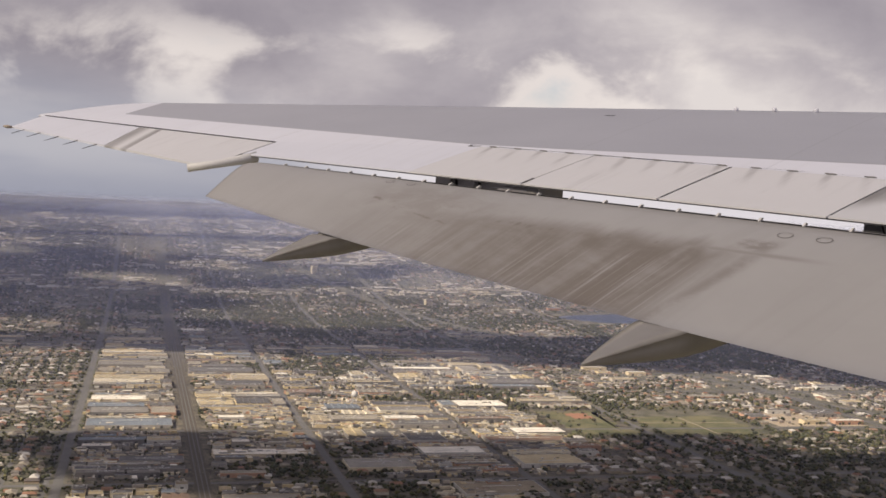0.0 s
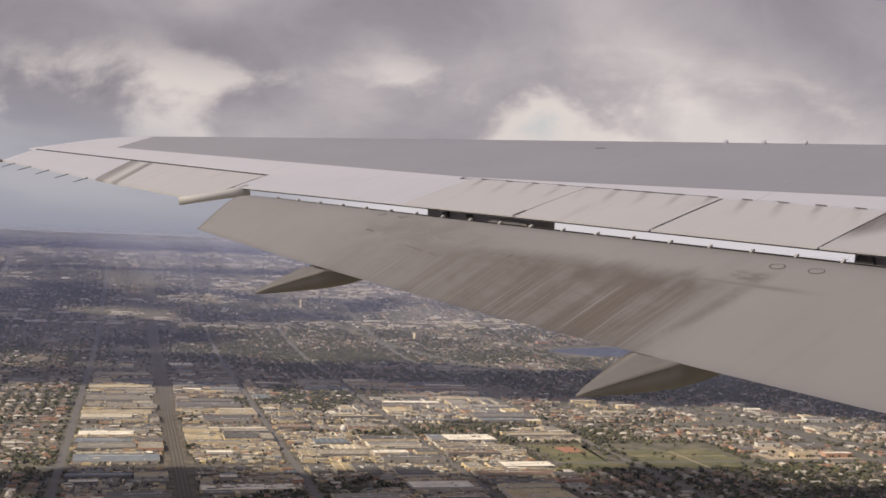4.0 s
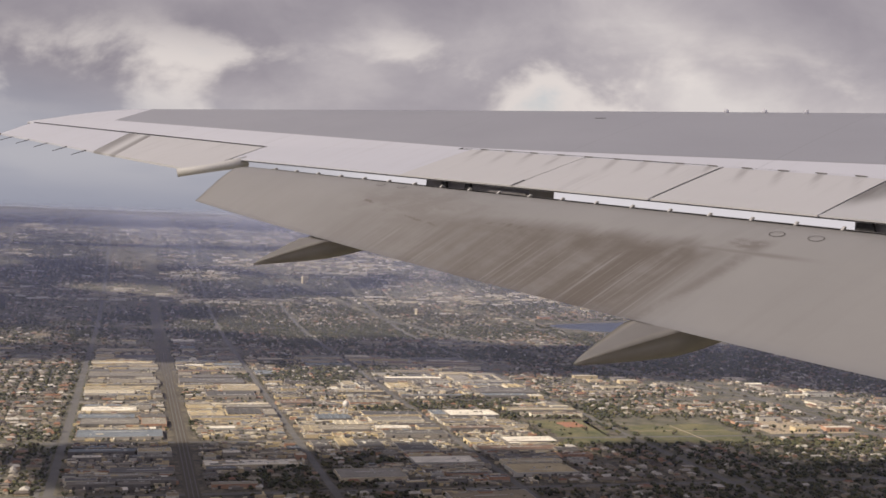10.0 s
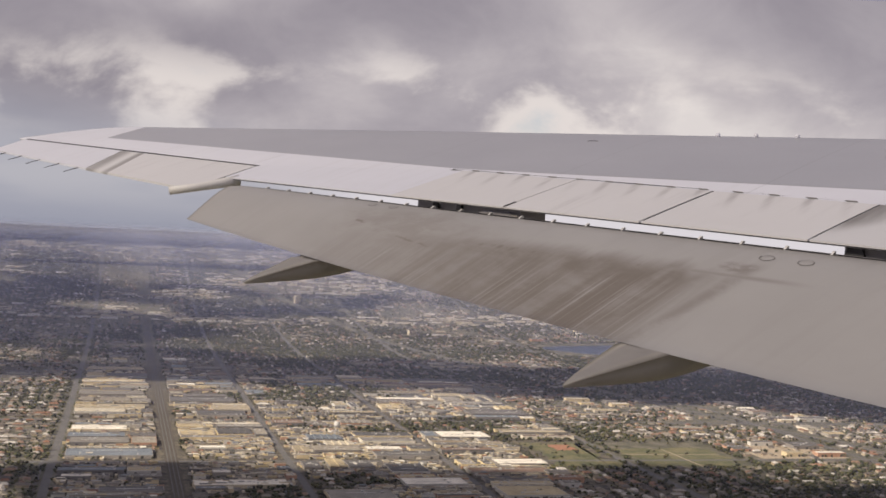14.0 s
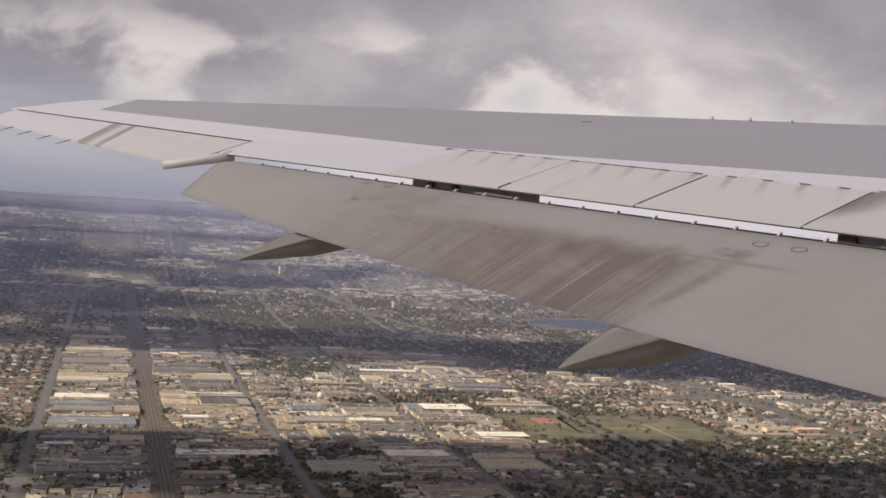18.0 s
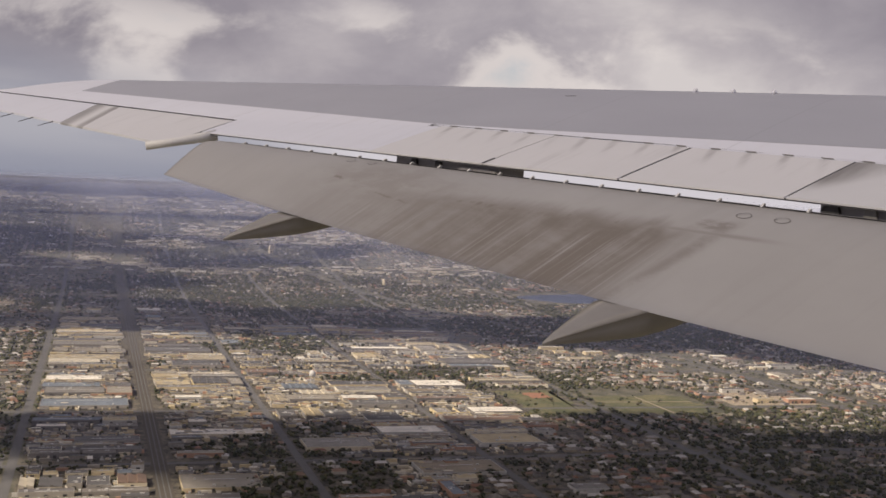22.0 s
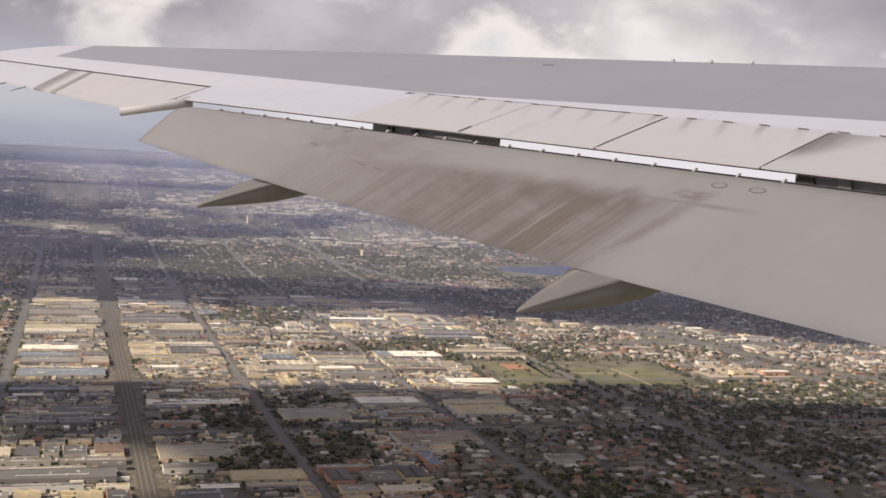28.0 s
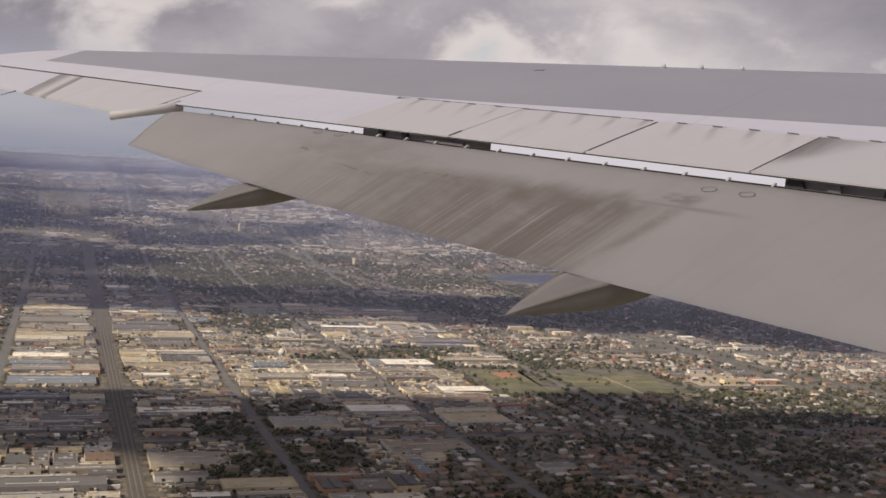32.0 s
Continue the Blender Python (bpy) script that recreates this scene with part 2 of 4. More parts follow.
        spot_x, spot_y = net.math("DIVIDE", net.math("SUBTRACT", sg, 0.40), 0.26), net.math("DIVIDE", net.math("ADD", u, 0.53), 0.12)
        spot = net.math("MULTIPLY", net.range(net.math("ADD", net.math("MULTIPLY", spot_x, spot_x), net.math("MULTIPLY", spot_y, spot_y)), 1.0, 0.1), net.range(blotch, 0.40, 0.58, 0.0, 0.60))
        cross = net.math("MULTIPLY", net.range(net.math("ABSOLUTE", net.math("ADD", u, 0.66)), 0.05, 0.0), net.math("MULTIPLY", net.range(sg, 1.8, 0.6), net.range(sg, -0.5, 0.1, 0.0, 0.42)))
        paint = net.mix(cloudy, (0.312, 0.303, 0.297), (0.386, 0.375, 0.366))
        paint = net.mix(net.math("MULTIPLY", net.range(wide, 0.45, 0.7), 0.14), paint, (0.225, 0.207, 0.192))
        paint = net.mix(net.math("MAXIMUM", net.math("MAXIMUM", dirt, cross), net.math("MAXIMUM", seam, spot), True), paint, (0.132, 0.107, 0.086))
        return paint, cloudy, net.math("ADD", 0.42, net.math("MULTIPLY", dirt, 0.3))
    return material("flap_paint", build, bump=0.03)




def skin_paint():
    """Grey walkway paint forward, pale paint aft and on the tip, with a clean line between."""
    def build(net, coord):
        c = chart(net)
        sep = net.node("ShaderNodeSeparateXYZ", inputs={0: c})
        sg, u = sep.outputs[0], sep.outputs[1]
        inner = net.math("SUBTRACT", 1.63, net.math("MULTIPLY", sg, 0.075))
        outer = net.math("ADD", 1.13, net.math("MULTIPLY", sg, 0.0155))
        end = net.math("MULTIPLY", net.math("SUBTRACT", sg, 14.83), 8.0)
        edge = net.math("MAXIMUM", net.math("MAXIMUM", inner, outer), end)
        grey = net.range(net.math("SUBTRACT", u, edge), -0.008, 0.008)
        cloudy = net.noise(net.mapping(c, scale=(0.45, 0.8, 1)), 1.0, 5.0, 0.6)
        streak = net.noise(net.mapping(c, scale=(5.0, 0.35, 1)), 1.0, 5.0, 0.65)
        grain = net.noise(net.mapping(c, scale=(40, 40, 1)), 1.0, 3.0)
        joints = net.math("MULTIPLY", net.range(net.math("ABSOLUTE", net.math("SUBTRACT", net.math("FRACT", net.math("MULTIPLY", sg, 0.37)), 0.5)), 0.006, 0.0), 0.25)
        dull = net.mix(cloudy, (0.328, 0.331, 0.366), (0.412, 0.414, 0.448))
        pale = net.mix(cloudy, (0.660, 0.665, 0.720), (0.760, 0.765, 0.820))
        pale = net.mix(net.math("MULTIPLY", net.range(streak, 0.5, 0.75), 0.15), pale, (0.48, 0.45, 0.42))
        base = net.mix(grey, pale, dull)
        rim = net.math("MULTIPLY", net.range(net.math("ABSOLUTE", net.math("SUBTRACT", u, edge)), 0.022, 0.008), net.range(sg, 9.0, 5.0, 0.1, 0.55))
        base = net.mix(net.math("MAXIMUM", joints, rim), base, (0.18, 0.18, 0.19))
        gloss = net.math("ADD", 0.30, net.math("MULTIPLY", grain, 0.18))
        return base, net.math("ADD", net.math("MULTIPLY", cloudy, 0.7), net.math("MULTIPLY", grain, 0.1)), gloss
    return material("wing_skin_paint", build, bump=0.04)


M_SKIN = skin_paint()
M_LIGHT = wing_paint("wing_light", 0.70, 0.12, (1.0, 1.01, 1.09), 0.36)
def spoiler_paint():
    """Pale spoiler panels, with grey smears blown aft from each hinge and grime along the edges."""
    def build(net, coord):
        c = chart(net)
        sep = net.node("ShaderNodeSeparateXYZ", inputs={0: c})
        sg, u = sep.outputs[0], sep.outputs[1]
        cloudy = net.noise(net.mapping(c, scale=(0.5, 0.9, 1)), 1.0, 5.0, 0.6)
        streak = net.noise(net.mapping(c, scale=(6.0, 0.35, 1)), 1.0, 5.0, 0.65)
        grain = net.noise(net.mapping(c, scale=(40, 40, 1)), 1.0, 3.0)
        base = net.mix(cloudy, (0.610, 0.602, 0.602), (0.690, 0.680, 0.678))
        grime = net.math("MULTIPLY", net.math("MULTIPLY", net.range(streak, 0.48, 0.74), net.range(cloudy, 0.40, 0.62)), 0.34)
        at = net.math("ADD", net.math("MULTIPLY", net.math("ADD", net.math("ADD", sg, 1.97), net.math("MULTIPLY", net.math("SUBTRACT", u, 1.1), -0.35)), 2.3287), 0.5)
        off = net.math("ABSOLUTE", net.math("SUBTRACT", net.math("FRACT", at), 0.5))
        smear = net.math("MULTIPLY", net.math("MULTIPLY", net.range(off, 0.20, 0.02), net.range(u, 0.45, 1.10)), net.math("MULTIPLY", net.range(streak, 0.36, 0.62, 0.10, 0.58), net.range(sg, 5.9, 5.6)))
        base = net.mix(net.math("MAXIMUM", grime, smear), base, (0.270, 0.252, 0.240))
        gloss = net.math("ADD", 0.30, net.math("MULTIPLY", grain, 0.16))
        return base, net.math("ADD", net.math("MULTIPLY", cloudy, 0.7), net.math("MULTIPLY", grain, 0.1)), gloss
    return material("spoiler_paint", build, bump=0.04)


M_SPOILER = spoiler_paint()
M_FLAP = flap_paint()


def inner_paint():
    """The inner spoiler, with soot fanning out along its outer edge."""
    def build(net, coord):
        c = chart(net)
        sep = net.node("ShaderNodeSeparateXYZ", inputs={0: c})
        sg, u = sep.outputs[0], sep.outputs[1]
        cloudy = net.noise(net.mapping(c, scale=(0.8, 1.1, 1)), 1.0, 5.0, 0.6)
        off = net.math("SUBTRACT", net.math("SUBTRACT", -0.04, sg), net.math("MULTIPLY", u, 0.12))
        fan = net.math("DIVIDE", off, net.math("ADD", net.math("MULTIPLY", u, 0.62), 0.02))
        wisps = net.noise(net.mapping(c, scale=(6.0, 0.8, 1)), 1.0, 4.0, 0.6)
        soot = net.math("MULTIPLY", net.math("MULTIPLY", net.range(fan, 1.1, 0.0), net.range(u, 0.1, 0.6)), net.math("ADD", 0.25, wisps))
        return net.mix(soot, net.mix(cloudy, (0.560, 0.557, 0.563), (0.640, 0.636, 0.640)), (0.165, 0.150, 0.135)), cloudy
    return material("inner_spoiler_paint", build, 0.42, bump=0.03)


def soot_paint():
    """A panel with two bands of exhaust soot trailing aft."""
    def build(net, coord):
        c = chart(net)
        sep = net.node("ShaderNodeSeparateXYZ", inputs={0: c})
        sg, u = sep.outputs[0], sep.outputs[1]
        drift = net.math("SUBTRACT", sg, net.math("MULTIPLY", u, 0.58))
        wisps = net.noise(net.mapping(c, scale=(3.0, 0.6, 1)), 1.0, 4.0, 0.6)
        bands = net.math("MAXIMUM", net.range(net.math("ABSOLUTE", net.math("SUBTRACT", drift, 12.84)), 0.36, 0.02), net.range(net.math("ABSOLUTE", net.math("SUBTRACT", drift, 12.26)), 0.20, 0.0))
        dark = net.math("MULTIPLY", bands, net.math("ADD", 0.3, net.math("MULTIPLY", wisps, 0.7)), True)
        return net.mix(dark, (0.650, 0.640, 0.636), (0.130, 0.117, 0.104)), wisps
    return material("sooty_paint", build, 0.45)


M_INNER, M_SOOT = inner_paint(), soot_paint()
M_FAIRING = material("fairing_paint", lambda n, c: (n.mix(n.noise(c, 6.0, 5), (0.225, 0.210, 0.192), (0.305, 0.287, 0.266)), n.noise(c, 30.0, 3)), 0.5, bump=0.03)
M_BLACK = material("near_black", lambda n, c: n.mix(n.noise(c, 9.0), (0.025, 0.025, 0.028), (0.055, 0.052, 0.054)), 0.7)
M_LINE = material("dark_line", lambda n, c: n.mix(n.noise(c, 20.0), (0.14, 0.132, 0.125), (0.22, 0.21, 0.20)), 0.6)
M_BRACKET = material("bracket_paint", lambda n, c: n.mix(n.noise(c, 30.0), (0.62, 0.61, 0.59), (0.78, 0.765, 0.735)), 0.5)
M_LAMP = material("lamp_glass", lambda n, c: n.mix(n.noise(c, 30.0), (0.30, 0.24, 0.19), (0.52, 0.44, 0.36)), 0.2)
M_HOUSING = material("dark_housing", lambda n, c: n.mix(n.noise(c, 3.0), (0.190, 0.180, 0.190), (0.300, 0.285, 0.290)), 0.7)


def land(net, coord):
    patch = net.noise(coord, 0.030, 7.0, 0.68)
    grain = net.noise(coord, 0.16, 6.0, 0.7)
    base = net.ramp(patch, (0.33, (0.050, 0.055, 0.032)), (0.45, (0.092, 0.086, 0.058)), (0.55, (0.142, 0.128, 0.094)), (0.68, (0.215, 0.188, 0.134)))
    return net.mix(net.range(grain, 0.35, 0.7, 0.0, 0.5), base, (0.052, 0.054, 0.038)), grain


M_LAND = material("land", land, 0.95, bump=0.1)
M_ROAD = material("asphalt", lambda n, c: (n.mix(n.noise(c, 0.05, 6.0, 0.65), (0.070, 0.068, 0.066), (0.150, 0.144, 0.136)), n.noise(c, 3.0)), 0.9)
M_YARD = material("works_yard", lambda n, c: (n.mix(n.range(n.noise(c, 0.07, 6.0, 0.75), 0.36, 0.64), (0.030, 0.028, 0.025), (0.150, 0.128, 0.090)), n.noise(c, 0.5)), 0.95)
M_RAIL = material("dark_ballast", lambda n, c: n.mix(n.noise(c, 0.15, 5.0), (0.042, 0.036, 0.028), (0.105, 0.088, 0.062)), 0.95)
M_GRASS = material("grass", lambda n, c: n.mix(n.range(n.noise(c, 0.022, 7.0, 0.75), 0.32, 0.68), (0.052, 0.064, 0.024), (0.170, 0.150, 0.075)), 0.95)
M_CLAY = material("red_clay", lambda n, c: n.mix(n.noise(c, 0.2, 4.0), (0.24, 0.11, 0.065), (0.34, 0.17, 0.10)), 0.95)
M_SAND = material("sandy_soil", lambda n, c: n.mix(n.noise(c, 0.05, 6.0, 0.7), (0.24, 0.19, 0.13), (0.40, 0.34, 0.25)), 0.95)
M_WATER = material("lake_water", lambda n, c: (n.mix(n.noise(c, 0.02), (0.020, 0.032, 0.060), (0.03, 0.045, 0.08)), n.noise(c, 0.4, 3.0)), 0.3, bump=0.05)
ROOFS = ((0.20, 0.175, 0.14), (0.25, 0.135, 0.085), (0.27, 0.24, 0.19), (0.11, 0.092, 0.08), (0.36, 0.33, 0.29), (0.26, 0.17, 0.115), (0.15, 0.135, 0.12), (0.50, 0.47, 0.42), (0.18, 0.155, 0.13), (0.13, 0.12, 0.11))
WALLS = ((0.42, 0.36, 0.26), (0.30, 0.255, 0.19), (0.54, 0.49, 0.40), (0.36, 0.29, 0.21), (0.26, 0.245, 0.225))
DECKS = ((0.56, 0.50, 0.38), (0.13, 0.125, 0.12), (0.29, 0.26, 0.205), (0.095, 0.092, 0.09), (0.25, 0.205, 0.14), (0.78, 0.73, 0.62), (0.15, 0.14, 0.13), (0.46, 0.38, 0.23), (0.115, 0.11, 0.105), (0.27, 0.25, 0.215), (0.20, 0.135, 0.095), (0.17, 0.195, 0.22), (0.38, 0.325, 0.22), (0.125, 0.12, 0.11), (0.19, 0.17, 0.145), (0.21, 0.195, 0.17))
SIDES = ((0.62, 0.54, 0.39), (0.36, 0.33, 0.28), (0.72, 0.66, 0.53), (0.24, 0.22, 0.195), (0.58, 0.48, 0.31), (0.48, 0.43, 0.35), (0.18, 0.17, 0.16), (0.44, 0.27, 0.18), (0.62, 0.51, 0.30), (0.34, 0.315, 0.28), (0.56, 0.54, 0.49), (0.22, 0.205, 0.19))


def set_colours(name, colours, chooser, mottled=0.1, scale=0.25):
    def build(net, coord):
        base = pick(net, chooser(net), *colours)
        n = net.noise(coord, scale, 5.0, 0.65)
        return net.mix(1.0, base, net.ramp(n, (0.3, 1 - 2.2 * mottled), (0.7, 1.0)), "MULTIPLY"), n
    return material(name, build, 0.85)


M_ROOF, M_WALL = set_colours("house_roofs", ROOFS, island, 0.14), set_colours("house_walls", WALLS, island)
M_DECK, M_SIDE = set_colours("flat_roofs", DECKS, island, 0.14, 0.06), set_colours("works_walls", SIDES, island)
PALE = ((0.62, 0.57, 0.46), (0.20, 0.185, 0.165), (0.72, 0.68, 0.60), (0.36, 0.32, 0.25), (0.55, 0.48, 0.35), (0.16, 0.15, 0.14), (0.66, 0.60, 0.48), (0.44, 0.40, 0.33))
M_PALE, M_PALE_SIDE = set_colours("pale_far_roofs", PALE, island, 0.12, 0.05), set_colours("pale_far_walls", PALE[:5], island)
M_ROOF1, M_WALL1 = set_colours("house_roof", ROOFS, each, 0.14), set_colours("house_wall", WALLS, each)
M_DECK1, M_SIDE1 = set_colours("flat_roof", DECKS, each, 0.14, 0.06), set_colours("works_wall", SIDES, each)
LEAVES = ((0.042, 0.048, 0.024), (0.056, 0.062, 0.026), (0.092, 0.088, 0.034), (0.046, 0.052, 0.032), (0.120, 0.110, 0.045), (0.066, 0.074, 0.032), (0.080, 0.068, 0.044))
M_LEAF = set_colours("foliage", LEAVES, island, 0.22, 0.6)
M_LEAF1 = set_colours("tree_foliage", LEAVES, each, 0.22, 0.6)
M_BARK = material("bark", lambda n, c: n.mix(n.noise(c, 1.5), (0.10, 0.075, 0.05), (0.19, 0.15, 0.11)), 0.95)
M_UNIT = material("roof_unit_metal", lambda n, c: n.mix(n.noise(c, 0.6), (0.38, 0.37, 0.35), (0.60, 0.58, 0.54)), 0.6)
M_DARK = material("dark_opening", lambda n, c: n.mix(n.noise(c, 0.5), (0.03, 0.03, 0.032), (0.07, 0.068, 0.065)), 0.6)


def cloud_material():
    """Unseen shading cloud: thick heaps that hold the sun back, with gaps between."""
    m = bpy.data.materials.new("cloud")
    m.use_nodes = True
    net = Net(m.node_tree)
    p = net.node("ShaderNodeTexCoord").outputs["Object"]
    mass = net.node("ShaderNodeAttribute", attribute_name="mass").outputs["Fac"]
    small = net.noise(net.mapping(p, scale=(0.011, 0.011, 1)), 1.0, 4.0, 0.6)
    thick = net.range(net.math("ADD", mass, net.math("MULTIPLY", net.math("SUBTRACT", small, 0.5), 0.10)), 0.46, 0.545, 0.03, 0.97)
    clear = net.node("ShaderNodeBsdfTransparent")
    vapour = net.node("ShaderNodeBsdfTranslucent", inputs={"Color": (0.165, 0.18, 0.26, 1)})
    mix = net.node("ShaderNodeMixShader", inputs={0: thick})
    net.links.new(clear.outputs[0], mix.inputs[1])
    net.links.new(vapour.outputs[0], mix.inputs[2])
    out = net.node("ShaderNodeOutputMaterial")
    net.links.new(mix.outputs[0], out.inputs[0])
    return m


def haze_shell_material(name, share, foot, full, tone):
    """A see-through shell whose tint stands in for haze, thinning out with height."""
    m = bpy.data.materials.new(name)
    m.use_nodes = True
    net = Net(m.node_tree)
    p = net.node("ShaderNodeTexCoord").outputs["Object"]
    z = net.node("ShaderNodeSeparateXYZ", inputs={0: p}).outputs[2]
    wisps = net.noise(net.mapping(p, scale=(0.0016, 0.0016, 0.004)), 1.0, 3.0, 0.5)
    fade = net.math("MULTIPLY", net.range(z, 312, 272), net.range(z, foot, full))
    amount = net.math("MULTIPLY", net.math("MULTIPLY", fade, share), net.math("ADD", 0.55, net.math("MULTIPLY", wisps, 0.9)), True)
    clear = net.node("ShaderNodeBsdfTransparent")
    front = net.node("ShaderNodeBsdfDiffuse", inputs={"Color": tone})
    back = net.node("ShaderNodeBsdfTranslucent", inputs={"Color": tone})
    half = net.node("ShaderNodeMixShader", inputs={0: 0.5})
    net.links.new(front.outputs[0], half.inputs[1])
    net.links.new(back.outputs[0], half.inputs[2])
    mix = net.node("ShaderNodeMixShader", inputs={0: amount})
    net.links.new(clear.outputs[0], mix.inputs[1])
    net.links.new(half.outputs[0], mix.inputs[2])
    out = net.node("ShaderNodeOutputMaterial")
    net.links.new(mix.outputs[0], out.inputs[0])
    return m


# ---------------------------------------------------------------- mesh helpers
def mesh_of(name, verts, faces, mats=(), slots=None, smooth=False):
    me = bpy.data.meshes.new(name)
    me.from_pydata([tuple(v) for v in verts], [], [tuple(f) for f in faces])
    for m in mats:
        me.materials.append(m)
    if slots is not None:
        me.polygons.foreach_set("material_index", np.asarray(slots, dtype=np.int32))
    if smooth:
        me.polygons.foreach_set("use_smooth", np.ones(len(me.polygons), dtype=bool))
    me.update()
    return me


def hang(name, me, parent=None, label="", at=None):
    """Links a mesh as a part of a thing, or as a thing."""
    ob = new(name, me)
    if parent is not None:
        ob.parent = parent
    if at is not None:
        ob.matrix_basis = at
    return tagged(ob, label)


def box_data(w, d, h, z0=0.0, x0=0.0, y0=0.0):
    v = [(x0 + sx * w / 2, y0 + sy * d / 2, z0 + k * h) for k in (0, 1) for sx, sy in ((-1, -1), (1, -1), (1, 1), (-1, 1))]
    f = [(3, 2, 1, 0), (4, 5, 6, 7)] + [(i, (i + 1) % 4, 4 + (i + 1) % 4, 4 + i) for i in range(4)]
    return v, f


# ---------------------------------------------------------------- the wing
# Its own axes: sg metres along the span from the inner spoiler's aft corner, u forward, h out of the surface.
WO = EYE + BANK @ Vector((3.58290, 11.00351, 0.11015))
WS, WC, WN = BANK @ Vector((-0.70587, 0.70013, 0.10753)), BANK @ Vector((0.70421, 0.70999, -0.00000)), BANK @ Vector((0.07634, -0.07572, 0.99420))


def at_wing(sg, u, h):
    return WO + WS * sg + WC * u + WN * h


def charted(name, points, faces, mats, slots=None, smooth=True):
    """A mesh in wing axes that keeps its chart for the paint."""
    me = mesh_of(name, [at_wing(*p) for p in points], faces, mats, slots, smooth)
    a = me.attributes.new("chart", "FLOAT_VECTOR", "POINT")
    a.data.foreach_set("vector", np.array([(p[0], p[1], 0.0) for p in points], dtype=np.float32).ravel())
    return me


def rise(u):
    """The upper skin's height over the chord."""
    return 0.343 * u - 0.0105 * u * u


def crest(sg):
    return 4.03 - 0.119 * sg


def aft(sg):
    return 0.0 if sg < 9.25 else -0.56 + (sg - 9.6) * 0.092


def depth(sg):
    return 0.40 - 0.016 * sg


def grid_faces(rows, cols, close=False, flip=False):
    f = []
    for i in range(rows - 1):
        for j in range(cols if close else cols - 1):
            k = (j + 1) % cols
            q = (i * cols + j, i * cols + k, (i + 1) * cols + k, (i + 1) * cols + j)
            f.append(q[::-1] if flip else q)
    return f


def tip_reach(v):
    """How far out the rounded tip comes, from its trailing to its leading edge (0 to 1)."""
    return 17.08 + 0.22 * v + 0.34 * math.sin(math.pi * min(1.0, v * 0.98))


wing = tagged(new("aircraft_wing"), "grey painted airliner wing with lowered flap and dirty panels", "wing")
wing.location = WO


def wing_part(name, me, label="", under=None):
    """A part of the wing, or of one of its parts."""
    ob = hang(name, me, under or wing, label)
    if under is None:
        ob.matrix_parent_inverse = Matrix.Translation(-WO)
    return ob


def build_skin():
    """The fixed wing: upper skin, nose and lower skin in one shell."""
    stations = [-7 + 0.5 * i for i in range(33)] + [9.24, 9.27] + [9.6 + 0.5 * i for i in range(14)] + [16.5, 17.0, 17.4]
    upper = [i / 22 for i in range(23)]
    pts, cols = [], 0
    for sg in stations:
        s0 = min(sg, 16.6)
        u0, u1 = aft(s0), crest(s0)
        if sg > 9.25:
            u0 = 0.585 + (sg - 9.25) * 0.036          # the aileron's slot
        late = max(0.0, (sg - 15.2) / 2.2)
        u1 -= 0.95 * late ** 2.6
        row = []
        for v in upper:
            u = u0 + (u1 - u0) * v
            row.append((u, rise(u)))
        nose = 0.10 + 0.42 * (1 - late)
        for k in range(1, 7):
            a = k / 6
            row.append((u1 + nose * math.sin(a * math.pi / 2), rise(u1) + 0.05 * a - (0.34 * (1 - 0.5 * late)) * a ** 2.2))
        under = 12
        un, hn = row[-1]
        for k in range(1, under + 1):
            a = k / under
            u = un + (u0 - un) * a
            thick = depth(s0) * (1 - 0.6 * late) * math.sin(math.pi * min(1, a * 0.9 + 0.1)) ** 0.8
            row.append((u, min(rise(u) - 0.035, hn * (1 - a) + rise(u) * a - thick) if a < 1 else rise(u0) - 0.03))
        cols = len(row)
        for j, (u, h) in enumerate(row):
            x = sg
            if sg > 16.4:
                v = j / 22 if j <= 22 else max(0.0, 1 - (j - 28) / under) if j > 28 else 1.0
                x = 16.4 + (tip_reach(0.45 + 0.55 * v) - 16.4) * (sg - 16.4) / 1.0
            pts.append((x, u, h))
    faces = grid_faces(len(stations), cols, close=True)
    faces.append(tuple(range(cols)))
    n = (len(stations) - 1) * cols
    faces.append(tuple(n + j for j in range(cols))[::-1])
    return wing_part("wing_skin", charted("wing_skin", pts, faces, (M_SKIN,)), "grey upper skin with a paler band aft")


def slab(name, corners, thick, mat, lift=0.006, label="", nu=8, ns=8, shape=None):
    """A thin curved panel laid on the upper skin between four (sg, u) corners."""
    shape = shape or rise
    (a, b, c, d) = corners                             # inner aft, outer aft, outer fore, inner fore
    top, low = [], []
    for i in range(ns + 1):
        p = i / ns
        for j in range(nu + 1):
            q = j / nu
            sg = (a[0] * (1 - p) + b[0] * p) * (1 - q) + (d[0] * (1 - p) + c[0] * p) * q
            u = (a[1] * (1 - p) + b[1] * p) * (1 - q) + (d[1] * (1 - p) + c[1] * p) * q
            top.append((sg, u, shape(u) + lift))
            low.append((sg, u, shape(u) + lift - thick * (0.35 + 0.65 * q)))
    rows, cols = ns + 1, nu + 1
    n = rows * cols
    faces = grid_faces(rows, cols) + [tuple(n + k for k in f[::-1]) for f in grid_faces(rows, cols)]
    ring = [i * cols for i in range(rows)] + [(rows - 1) * cols + j for j in range(1, cols)] + [i * cols + cols - 1 for i in range(rows - 2, -1, -1)] + [j for j in range(cols - 2, 0, -1)]
    faces += [(ring[k], ring[k - 1], n + ring[k - 1], n + ring[k]) for k in range(len(ring))]
    me = charted(name, top + low, faces, (mat,), smooth=False)
    return wing_part(name, me, label)


